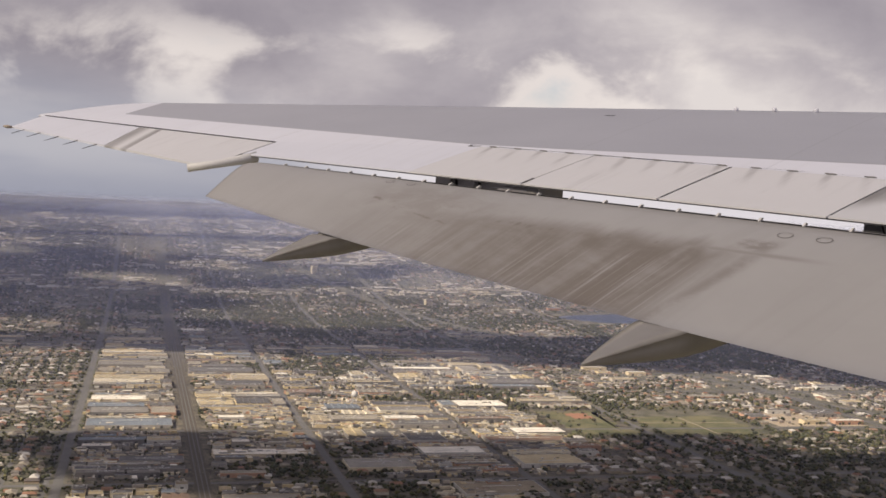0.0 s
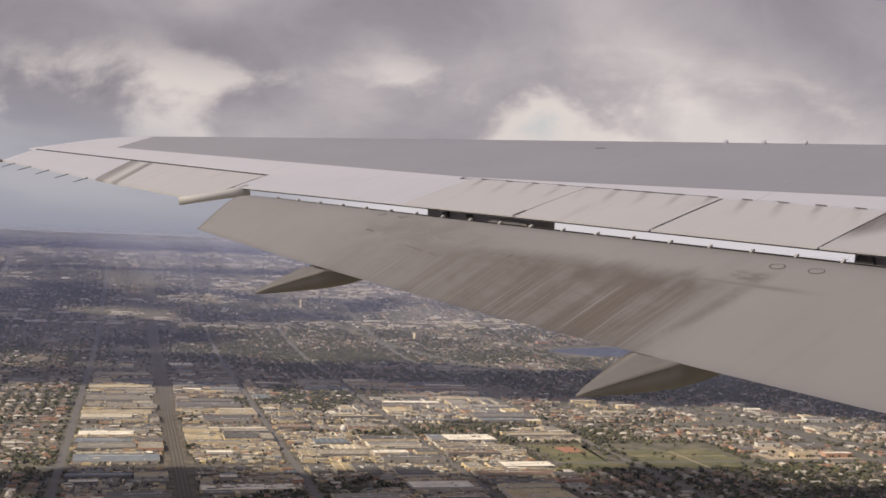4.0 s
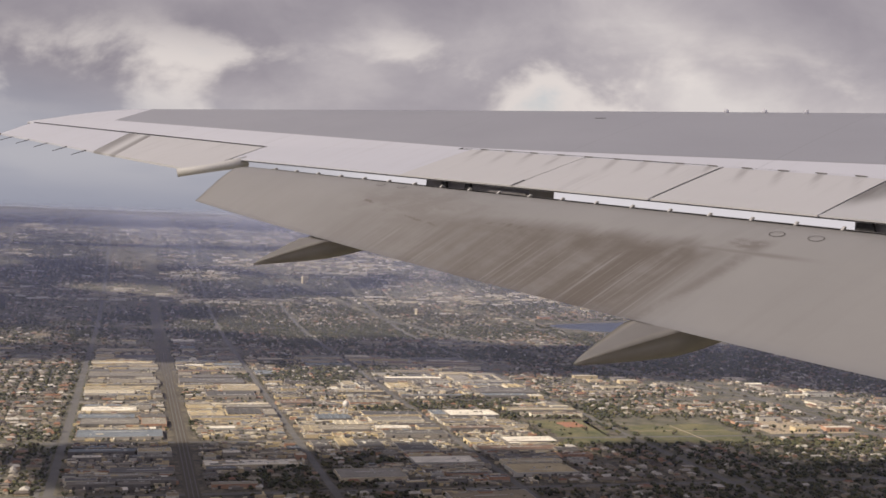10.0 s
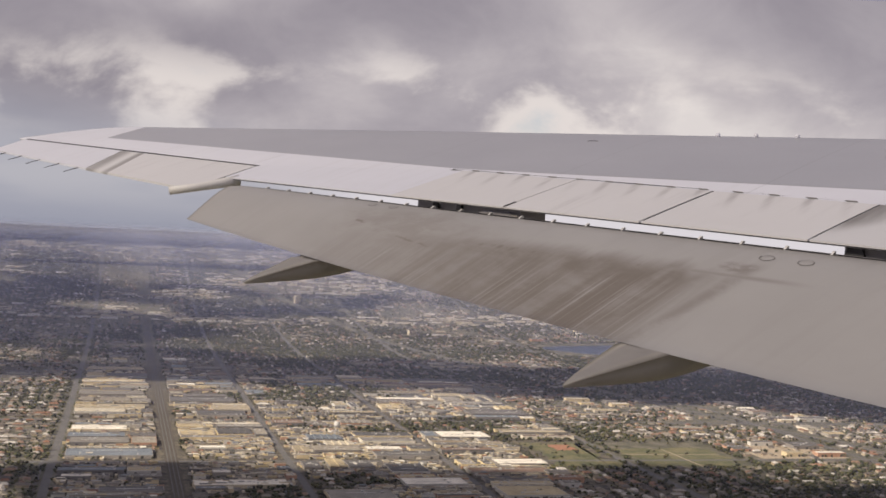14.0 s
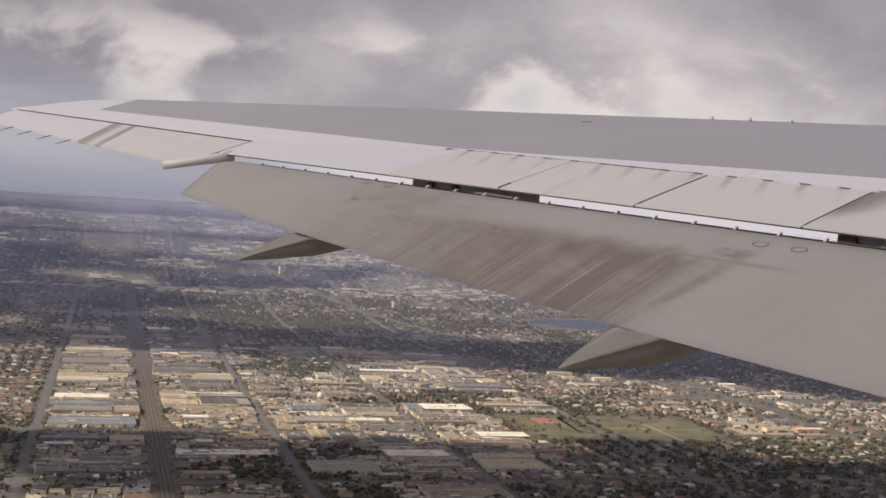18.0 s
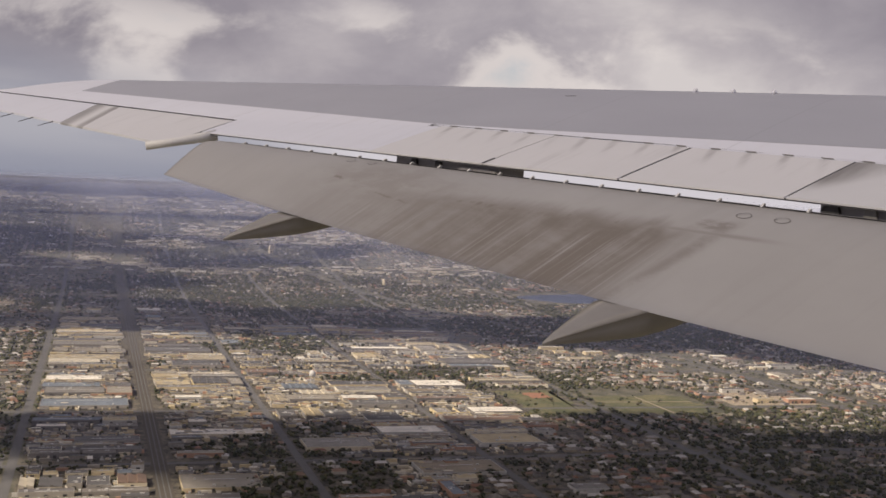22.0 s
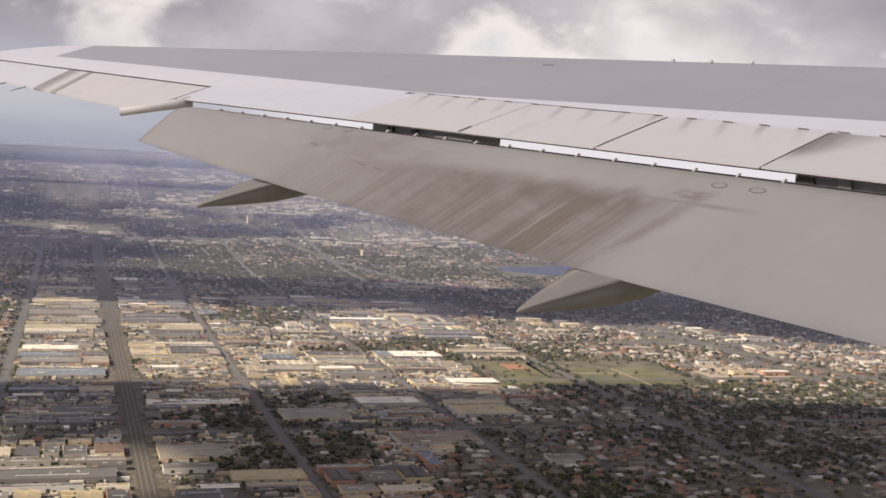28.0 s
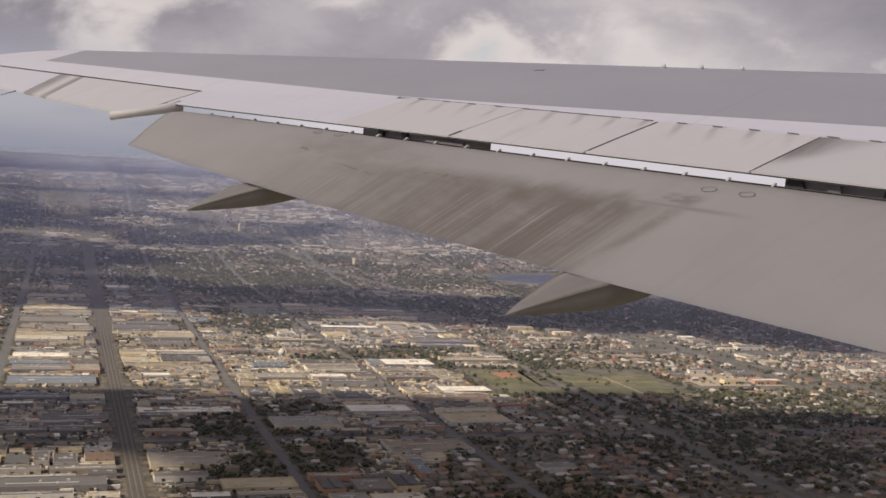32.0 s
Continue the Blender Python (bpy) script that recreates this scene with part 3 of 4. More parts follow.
skin = build_skin()
SPOILERS = ((-2.05, -0.012), (0.012, 1.866), (1.902, 3.768), (3.782, 5.652))
# black sheet below the spoilers: the shade in their gaps is its colour
slab("spoiler_bay", ((-4.3, 0.03), (5.75, 0.03), (5.75, 1.17), (-4.3, 1.17)), 0.006, M_BLACK, 0.004, "black sheet that darkens the gaps between the spoilers", ns=40)
for i0, i1 in ((-4.2, -2.09),) + SPOILERS:
    slab("spoiler", ((i0, -0.03), (i1, -0.03), (i1 - 0.14, 1.10), (i0 - 0.14, 1.10)), 0.05, M_INNER if i1 < 0 else M_SPOILER, 0.012)
slab("fixed_panel", ((5.66, -0.02), (9.22, -0.02), (9.22, 0.60), (5.52, 1.10)), 0.05, M_LIGHT, 0.010)
slab("spar_strip", ((-4.3, 1.125), (5.7, 1.125), (5.7, 1.215), (-4.3, 1.66)), 0.02, M_SKIN, 0.004, ns=20)
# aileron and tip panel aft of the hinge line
# black sheet sunk below the panels, giving the slot its shade by colour
slab("aileron_slot", ((9.24, -0.50), (17.0, 0.16), (17.2, 0.93), (9.24, 0.64)), 0.02, M_BLACK, -0.014, ns=20)
slab("aileron", ((9.30, -0.575), (11.97, -0.348), (12.58, 0.682), (9.30, 0.570)), 0.09, M_SPOILER, 0.0, "pale aileron beside a soot-stained panel")
slab("sooty_panel", ((11.98, -0.347), (12.80, -0.272), (13.36, 0.708), (12.59, 0.682)), 0.09, M_SOOT, -0.002, "panel with dark soot bands")
slab("outer_panel", ((12.81, -0.271), (17.08, 0.12), (17.28, 0.86), (13.37, 0.710)), 0.08, M_LIGHT, 0.0)
slab("hinge_seal", ((9.20, 0.575), (17.22, 0.868), (17.24, 0.898), (9.20, 0.603)), 0.02, M_BLACK, 0.005, "thin dark seal along the hinge", nu=2, ns=24)


def flap_edge(sg):
    return -1.65 + 0.058 * sg + 0.0034 * sg * sg


def flap_top(u, sg):
    q = max(0.0, min(1.0, u / flap_edge(sg)))
    return -0.115 + 0.572 * u + 0.130 * math.sin(math.pi * q ** 0.72) * (1 - 0.3 * q)


def build_flap():
    pts, cols = [], 0
    stations = [-7 + 0.4 * i for i in range(38)] + [8.3, 8.55, 8.7, 8.82, 8.89]
    for sg in stations:
        end = max(0.0, (sg - 8.3) / 0.59)
        ue = flap_edge(sg)
        front = 0.30 * (1 - end) - 0.22 * end ** 2
        row = []
        for k in range(8):                              # rounded nose, hidden under the spoilers
            a = k / 8
            row.append((front * math.cos(a * math.pi / 2) + 0.0, flap_top(0, sg) - 0.34 + 0.34 * math.sin(a * math.pi / 2) - 0.10 * end * (1 - a)))
        u_start = 0.0 if end == 0 else -0.22 * end ** 2
        for k in range(15):
            u = u_start + (ue - u_start) * k / 14
            row.append((u, flap_top(u, sg)))
        row.append(row[-1])                              # a crisp trailing edge
        for k in range(1, 9):
            a = k / 9
            u = ue + (front - ue) * a
            row.append((u, flap_top(min(u, 0), sg) - 0.012 - 0.235 * math.sin(math.pi * a * 0.5) ** 1.1))
        cols = len(row)
        pts += [(sg, u, h) for u, h in row]
    faces = grid_faces(len(stations), cols, close=True, flip=True)
    faces.append(tuple(range(cols))[::-1])
    n = (len(stations) - 1) * cols
    faces.append(tuple(n + j for j in range(cols)))
    return wing_part("flap", charted("flap", pts, faces, (M_FLAP,)), "lowered flap streaked with brown dirt")


flap = build_flap()


def tube(name, path, radii, mat, label="", sides=10, under=None):
    """A round rod in wing axes along a few stations."""
    pts, faces = [], []
    p = [at_wing(*q) for q in path]
    for i, q in enumerate(p):
        way = (p[min(i + 1, len(p) - 1)] - p[max(i - 1, 0)]).normalized()
        side = way.cross(Vector((0, 0, 1))).normalized()
        up = side.cross(way)
        pts += [q + (side * math.cos(a) + up * math.sin(a)) * radii[i] for a in (2 * math.pi * k / sides for k in range(sides))]
    faces = grid_faces(len(p), sides, close=True) + [tuple(range(sides))[::-1], tuple(len(pts) - sides + k for k in range(sides))]
    ob = wing_part(name, mesh_of(name, pts, faces, (mat,), smooth=True), label, under)
    return ob


def flap_under(u, sg):
    """Just below the flap's lower side."""
    ue = flap_edge(sg)
    a = max(0.0, min(1.0, (u - ue) / (0.3 - ue)))
    return flap_top(min(u, 0), sg) - 0.03 - 0.23 * math.sin(math.pi * a * 0.5) ** 0.8


def fairing(sg, tip_u, tip_h, front_u, size, low):
    """A pointed flap-track canoe: a broad flat top with sharp rims, flanks drawn in to a rounded keel."""
    pts, n = [], 22
    ue = flap_edge(sg)
    for i in range(n + 1):
        a = i / n
        u = tip_u + (front_u - tip_u) * a
        t = (u - tip_u) / (ue - tip_u)
        fat = min(1.0, t) ** 0.9 * (1 - 0.45 * max(0.0, a - 0.55) / 0.45)
        w = 0.010 + size * 0.30 * fat
        top = tip_h + 0.010 + (flap_top(ue, sg) - 0.012 - tip_h) * t ** 0.92 if t < 1 else flap_under(u, sg)
        keel = min(top - 0.02, tip_h - 0.012 + low * a - size * 0.055 * math.sin(math.pi * min(1.0, a * 1.1)))
        deep = top - keel
        crown = 0.03 * fat * max(0.0, 1 - t ** 6)
        for x, h in ((-1.0, top), (-0.5, top + 0.8 * crown), (0.0, top + crown), (0.5, top + 0.8 * crown), (1.0, top), (1.0, top), (1.0, top - 0.30 * deep), (0.93, top - 0.62 * deep), (0.60, top - 0.92 * deep),
                     (0.0, keel), (-0.60, top - 0.92 * deep), (-0.93, top - 0.62 * deep), (-1.0, top - 0.30 * deep), (-1.0, top)):
            pts.append((sg + x * w, u, h))
    cols = 14
    faces = grid_faces(n + 1, cols, close=True) + [tuple(range(cols))[::-1], tuple(n * cols + k for k in range(cols))]
    me = charted("flap_track_fairing", pts, faces, (M_FAIRING,), smooth=True)
    return wing_part("flap_track_fairing", me, "brownish pointed fairing under the flap")


fairing(5.76, -2.13, -1.10, 0.2, 0.80, 0.24)
fairing(0.63, -2.71, -1.29, 0.2, 0.95, 0.10)

# fuel jettison pipe at the flap's outer end
pipe = tube("jettison_pipe", ((9.05, 0.10, -0.03), (9.12, -0.12, -0.085), (9.22, -0.40, -0.155), (9.40, -0.84, -0.25)), (0.085, 0.075, 0.06, 0.062), M_BRACKET, "pale round outlet pipe")
# black strip added under the spoilers' trailing line, darkening the underside by colour
slab("spoiler_edge", ((-4.2, -0.036), (9.2, -0.022), (9.2, 0.05), (-4.2, 0.05)), 0.012, M_BLACK, -0.012, nu=2, ns=30)
# dark strip along the flap's front edge
v = []
for k in range(61):
    sg = -6.9 + 15.2 * k / 60
    for u, dh in ((-0.040, 0.004), (-0.02, 0.006), (0.004, 0.012), (0.022, 0.010), (0.10, -0.02)):
        v.append((sg, u, flap_top(min(u, 0), sg) + dh - max(0, u) * 0.1))
wing_part("flap_seal", charted("flap_seal", v, grid_faces(61, 5, flip=True), (M_HOUSING,), smooth=False), "dark strip along the flap's front edge", flap)
# dark track housings in the slot
for s0, s1 in ((3.62, 5.30), (-6.9, -0.30)):
    v, f = [], []
    for h0, h1 in ((-0.30, -0.02),):
        for u in (0.10, 0.55):
            v += [(s0, u, h0 + 0.3 * u), (s1, u, h0 + 0.3 * u), (s1, u, h1 + 0.3 * u), (s0, u, h1 + 0.3 * u)]
    f = [(0, 1, 2, 3), (7, 6, 5, 4), (0, 4, 5, 1), (1, 5, 6, 2), (2, 6, 7, 3), (3, 7, 4, 0)]
    wing_part("track_housing", charted("track_housing", v, f, (M_HOUSING,), smooth=False), "dark housing in the flap slot")
# tan hinge brackets and dark ribs showing in the slot
for sg, wide, tall, mat in ((3.95, 0.34, 0.055, M_HOUSING), (3.72, 0.14, 0.045, M_FAIRING), (4.55, 0.05, 0.12, M_BLACK), (4.95, 0.05, 0.12, M_BLACK), (-0.42, 0.10, 0.13, M_BLACK), (-0.80, 0.07, 0.12, M_LINE), (-1.30, 0.06, 0.12, M_BLACK)):
    v = [(sg + x * wide * (1.0 if k == 0 else 0.55), 0.085 - 0.04 * q, -0.125 + k * tall) for q in (0, 1) for k in (0, 1) for x in (-1, 1)]
    f = [(0, 1, 3, 2), (6, 7, 5, 4), (0, 4, 5, 1), (2, 3, 7, 6), (0, 2, 6, 4), (1, 5, 7, 3)]
    wing_part("slot_bracket", charted("slot_bracket", v, f, (mat,), smooth=False))
# small clips along the flap's front edge
for k in range(19):
    sg = -0.25 + 8.45 * k / 18
    v, f = [], []
    for u, h in ((-0.060, 0.0), (0.0, 0.0), (0.020, 0.032), (-0.010, 0.034)):
        hh = flap_top(min(u, 0), sg) + h - 0.002
        v += [(sg - 0.011, u, hh), (sg + 0.011, u, hh)]
    f = [(0, 2, 4, 6), (7, 5, 3, 1), (0, 1, 3, 2), (2, 3, 5, 4), (4, 5, 7, 6), (6, 7, 1, 0)]
    wing_part("clip", charted("clip", v, f, (M_BRACKET,), smooth=False), under=flap)
# hinge covers along the spoilers' front edge
for k in range(18):
    sg = -1.95 + 7.30 * k / 17
    v, f = [], []
    for du, dh in ((-0.012, 0.010), (0.014, 0.010), (0.010, 0.016), (-0.007, 0.016)):
        u = 1.135 + du
        v += [(sg - 0.085 + 1.5 * du, u, rise(u) + dh), (sg + 0.03 + 1.5 * du, u, rise(u) + dh)]
    f = [(0, 2, 4, 6), (7, 5, 3, 1), (0, 1, 3, 2), (2, 3, 5, 4), (4, 5, 7, 6), (6, 7, 1, 0)]
    wing_part("hinge_cover", charted("hinge_cover", v, f, (M_LINE,), smooth=False), under=skin)
# static wicks and the tip lamp
for sg in (13.1, 13.9, 14.75, 15.6, 16.4):
    u = aft(sg) + 0.015
    tube("static_wick", ((sg, u, rise(u) - 0.01), (sg + 0.04, u - 0.13, rise(u) - 0.06), (sg + 0.07, u - 0.25, rise(u) - 0.105)), (0.009, 0.007, 0.005), M_BLACK, sides=6)
tube("tip_lamp", ((17.00, 0.08, 0.03), (17.08, 0.03, 0.035), (17.13, -0.02, 0.04)), (0.025, 0.034, 0.016), M_LAMP, "small clear tip lamp", sides=8)
# stub fins near the nose
for sg in (3.28, 2.75, 2.20):
    u = crest(sg) - 0.03
    tube("vortex_stub", ((sg, u, rise(u) - 0.01), (sg, u, rise(u) + 0.035), (sg, u, rise(u) + 0.05)), (0.034, 0.030, 0.014), M_LIGHT, sides=8, under=skin)
# access rings on the flap, two by two
for sg, u0, r in ((0.24, -0.33, 0.09), (-0.15, -0.33, 0.09), (5.78, -0.22, 0.075), (5.40, -0.22, 0.075)):
    v, n = [], 28
    for k in range(n):
        a = 2 * math.pi * k / n
        for rr, dh in ((r, 0.004), (r - 0.012, 0.006)):
            u = u0 + 0.6 * rr * math.sin(a)
            v.append((sg + 0.9 * rr * math.cos(a), u, flap_top(u, sg) + dh))
    wing_part("access_ring", charted("access_ring", v, grid_faces(n, 2) + [(2 * n - 2, 2 * n - 1, 1, 0)], (M_LINE,), smooth=False), under=flap)
# a small drain slot in the grey skin
slab("drain_slot", ((4.80, 2.985), (4.95, 2.955), (4.95, 2.985), (4.80, 3.02)), 0.004, M_BLACK, 0.003, nu=1, ns=2)
slab("split_tick", ((3.755, -0.03), (3.79, -0.03), (3.775, 0.16), (3.74, 0.16)), 0.006, M_BLACK, 0.016, nu=1, ns=1)
# ---------------------------------------------------------------- the city
# Streets run along LONG and ACROSS; (e, a) are metres across and along from the point below the camera.
LONG, ACROSS = Vector((-0.247, 0.969, 0)), Vector((0.969, 0.247, 0))
TURN = math.atan2(0.247, 0.969)
rng = np.random.default_rng(7)


def height(x, y):
    """The plain rises to low hills far out."""
    d = np.hypot(x, y)
    far = np.clip((d - 2950) / 2000, 0, 1.02)
    roll = 7 * np.sin(x * 0.0021 + 1.0) * np.sin(y * 0.0017) * np.clip((d - 3000) / 900, 0, 1)
    return 276 * far ** 1.9 + roll * (far < 1)


def ground_at(e, a, z=0.0):
    p = ACROSS * e + LONG * a
    return (p.x, p.y, z + float(height(p.x, p.y)))


def in_view(e, a, slack=60):
    x, y, _ = ground_at(e, a)
    return y > 720 and x * x + y * y < 4990 ** 2 and -0.47 * y - slack < x < 0.57 * y + slack


def sheet(name, e0, e1, a0, a1, z, mat, label="", kind="structure", category="", slant=0.0):
    """A flat strip that follows the ground, with a skirt at its sides."""
    cuts_e, cuts_a = max(1, int((e1 - e0) / 90)), max(1, int((a1 - a0) / 90))
    v, f = [], []
    for i in range(cuts_a + 1):
        a = a0 + (a1 - a0) * i / cuts_a
        for j in range(cuts_e + 1):
            v.append(ground_at(e0 + (e1 - e0) * j / cuts_e + slant * (a - a0), a, z))
    f = grid_faces(cuts_a + 1, cuts_e + 1, flip=True)
    return tagged(hang(name, mesh_of(name, v, f, (mat,))), label, category, kind=kind)


def build_ground():
    """One sheet to the horizon, finer where it rolls."""
    line = np.concatenate([[-14000, -9000, -6500], np.linspace(-5200, 5200, 175), [6500, 9000, 14000]])
    gx, gy = np.meshgrid(line, line, indexing="ij")
    v = np.stack([gx, gy, height(gx, gy)], -1).reshape(-1, 3)
    me = mesh_of("ground", v.tolist(), grid_faces(len(line), len(line), flip=True), (M_LAND,), smooth=True)
    tagged(hang("ground", me), "dusty built-up plain rising to low hills far out", "ground", kind="structure")


build_ground()

AVENUES = ((-1250, 10), (-820, 10), (-420, 11), (-75, 10), (223, 9), (438, 9), (700, 11), (1100, 10), (1500, 10), (1950, 10), (2400, 10))
RAILWAY = 72
CROSS = (1270, 1560, 1900, 2260, 2640, 3080)
for e, w in AVENUES:
    sheet("road", e - w / 2, e + w / 2, 700, 4960 if -500 < e < 300 else 3600, 0.22, M_ROAD, "grey avenue running straight across the city", category="road")
for a in CROSS:
    sheet("road", -2200, 3200, a - 5, a + 5, 0.16, M_ROAD, "grey cross street between the blocks", category="road")
sheet("railway", RAILWAY - 8.5, RAILWAY + 8.5, 700, 3600, 0.30, M_RAIL, "dark ballast bed of a railway line", category="railway")
for k in (-5, 0, 5):
    sheet("rail_track", RAILWAY + k - 0.7, RAILWAY + k + 0.7, 700, 3600, 0.42, M_ROAD, "grey railway track on dark ballast", category="track")
# a slanting boulevard across the grid
sheet("road", 1264, 1276, 1250, 3300, 0.34, M_ROAD, "grey boulevard slanting across the street grid", category="road", slant=-1000 / 3590)


def field(x, y, seed, octaves, stretch=1.0):
    """A smooth random field from 0 to 1 in several octaves of (size, share)."""
    r = np.random.default_rng(seed)
    total, weight = 0.0, 0.0
    for size, share in octaves:
        lattice = r.random((64, 64))
        px, py = (np.asarray(x) + 40000) / (size * stretch), (np.asarray(y) + 40000) / size
        ix, iy = np.floor(px).astype(int), np.floor(py).astype(int)
        fx, fy = px - ix, py - iy
        fx, fy = fx * fx * (3 - 2 * fx), fy * fy * (3 - 2 * fy)
        g = lambda i, j: lattice[(ix + i) % 64, (iy + j) % 64]
        total = total + share * ((g(0, 0) * (1 - fx) + g(1, 0) * fx) * (1 - fy) + (g(0, 1) * (1 - fx) + g(1, 1) * fx) * fy)
        weight += share
    return total / weight


def ease(v, a, b):
    q = np.clip((v - a) / (b - a), 0, 1)
    return q * q * (3 - 2 * q)


def cloud_mass(x, y):
    """How thick the unseen cloud stands over the layer, from 0 to 1: streets and open lanes placed to shade and light
    the ground, and a thinner veil over the aircraft.
    """
    mass = field(x, y, 53752, ((620.0, 1.0), (330.0, 0.70), (160.0, 0.42), (75.0, 0.22)), 2.0)
    gx, gy = x - CLOUD_DRIFT.x, y - CLOUD_DRIFT.y
    d = np.hypot(gx, gy) + 0.10 * gx + 2200 * (field(x, y, 911, ((420.0, 1.0), (170.0, 0.6), (80.0, 0.35)), 1.6) - 0.5)
    lane = 0.11 * ease(d, 1680, 1460) * ease(d, 1180, 1360) - 0.098 * ease(d, 1350, 1600) * ease(d, 3000, 2650) + 0.03 * ease(d, 2700, 3050) * ease(d, 4000, 3700) - 0.12 * ease(d, 3800, 4100)
    lane = lane + 0.16 * np.exp(-((gx + 560) / 330) ** 2 - ((gy - 1950) / 190) ** 2) + 0.13 * np.exp(-((gx - 700) / 420) ** 2 - ((gy - 1650) / 170) ** 2) + 0.13 * np.exp(-((gx - 950) / 420) ** 2 - ((gy - 2250) / 330) ** 2)
    lane = lane - 0.22 * np.exp(-((gx + 300) / 270) ** 2 - ((gy - 1060) / 150) ** 2)
    return np.where(np.hypot(gx - 340, gy - 210) < 170, 0.525, np.where(np.hypot(gx, gy) < 900, np.minimum(mass, 0.42), mass + lane))


CLOUD_Z = 1400.0
CLOUD_DRIFT = SUN_WAY * (CLOUD_Z / SUN_WAY.z)        # from a spot on the ground to the cloud that shades it
BUILT = ((230.0, 1.0), (95.0, 0.7), (45.0, 0.3))


def built_up(e, a):
    """How densely a spot is built over: groves below 0.4, open lots and large roofs above 0.62."""
    return field_at(BUILT_MAP, e, a)


def zone(e, a):
    """What stands at a spot."""
    if 1490 < a < 1730 and 560 < e < 900:
        return "park"
    if 3000 < a < 3230 and 1150 < e < 1560:
        return "lake"
    far, near = field_at(FAR_MAP, e, a), field_at(BUILT_MAP, e, a)
    sway = 620 * (far - 0.5)
    if a > 3950:
        return "shops" if far > 0.54 else ("woody" if far < 0.40 else "far")
    if 2960 + sway < a < 3500 + sway and e < 1300:
        return "woody" if near < 0.56 else "far"
    if 3500 < a + sway < 3750:
        return "shops" if far > 0.44 else "far"
    if e < -90 and a < 2330:
        return "houses"
    if -64 < e < min(690, 330 + 0.55 * (a - 1050)) and a < 2560 + sway:
        return "works" if near > 0.335 or e < 60 else "grove"
    if e >= 18 and a < 1760:
        return "grove"
    return "mixed" if a < 3200 else "far"


GRID = np.meshgrid(np.arange(205) * 30.0 - 2885, np.arange(160) * 30.0 + 515, indexing="ij")
BUILT_MAP = field(*GRID, 5, BUILT)
FAR_MAP = field(*GRID, 11, ((520.0, 1.0), (260.0, 0.7), (90.0, 0.4)), 2.6)


def field_at(grid, e, a):
    return float(grid[min(204, max(0, int((e + 2900) / 30))), min(159, max(0, int((a - 500) / 30)))])


# -- building blocks of geometry, as arrays
def house_arrays(w, d, h, ridge):
    v = np.array([(-w / 2, -d / 2, 0), (w / 2, -d / 2, 0), (w / 2, d / 2, 0), (-w / 2, d / 2, 0), (-w / 2, -d / 2, h), (w / 2, -d / 2, h), (w / 2, d / 2, h), (-w / 2, d / 2, h),
                  (-w / 2 - 0.5, -d / 2 - 0.5, h - 0.1), (w / 2 + 0.5, -d / 2 - 0.5, h - 0.1), (w / 2 + 0.5, d / 2 + 0.5, h - 0.1), (-w / 2 - 0.5, d / 2 + 0.5, h - 0.1), (-w * 0.3, 0, h + ridge), (w * 0.3, 0, h + ridge)])
    walls = [(0, 1, 5, 4), (1, 2, 6, 5), (2, 3, 7, 6), (3, 0, 4, 7)]
    roof = [(8, 9, 13, 12), (9, 10, 13), (10, 11, 12, 13), (11, 8, 12)]
    return v, walls, roof


HOUSE_V, HOUSE_W, HOUSE_R = house_arrays(12.5, 8.5, 3.2, 2.0)
SLAB_V, SLAB_F = box_data(1, 1, 1)
SLAB_V = np.array(SLAB_V)
_b = bmesh.new()
bmesh.ops.create_icosphere(_b, subdivisions=1, radius=1.0)
BALL_V = np.array([v.co[:] for v in _b.verts])
BALL_F = [tuple(v.index for v in f.verts) for f in _b.faces]
_b.free()


def tree_arrays(seed, lobes=4):
    """A crown of several uneven lobes."""
    r = np.random.default_rng(seed)
    vs, fs = [], []
    for k in range(lobes):
        c = np.array((r.uniform(-0.55, 0.55), r.uniform(-0.55, 0.55), r.uniform(0.55, 1.15)))
        s = r.uniform(0.38, 0.66)
        v = BALL_V * (r.uniform(0.7, 1.25, (len(BALL_V), 1))) * s * np.array((1, 1, 0.8)) + c
        fs += [tuple(i + len(BALL_V) * k for i in f) for f in BALL_F]
        vs.append(v)
    return np.concatenate(vs), fs


TREES = [tree_arrays(30 + i, 2 + i % 2) for i in range(6)]
NEAR_TREES = [tree_arrays(60 + i, 6) for i in range(5)]


class Heap:
    """Many alike pieces joined into one mesh."""

    def __init__(self):
        self.v, self.f, self.m, self.n = [], [], [], 0

    def add(self, v, faces, slot=0):
        self.v.append(v)
        n = self.n
        self.f += [tuple(i + n for i in f) for f in faces]
        self.m += [slot] * len(faces)
        self.n += len(v)

    def done(self, name, mats, label, category):
        if not self.n:
            return None
        me = bpy.data.meshes.new(name)
        me.from_pydata(np.concatenate(self.v).tolist(), [], self.f)
        for m in mats:
            me.materials.append(m)
        me.polygons.foreach_set("material_index", np.array(self.m, dtype=np.int32))
        me.update()
        return tagged(new(name, me), label, category, kind="stuff")


def placed(v, e, a, turn, scale, z=0.0):
    c, s = math.cos(TURN + turn), math.sin(TURN + turn)
    w = v * np.array(scale)
    x, y, z0 = ground_at(e, a)
    return np.stack([w[:, 0] * c - w[:, 1] * s + x, w[:, 0] * s + w[:, 1] * c + y, w[:, 2] + z + z0], 1)


def spot(e, a, turn=0.0, scale=1.0, z=0.0):
    x, y, z = ground_at(e, a, z)
    return Matrix.Translation((x, y, z)) @ Matrix.Rotation(TURN + turn, 4, "Z") @ Matrix.Diagonal((scale, scale, scale, 1))


houses, works, trees = [], [], []           # (e, a, turn, size...)


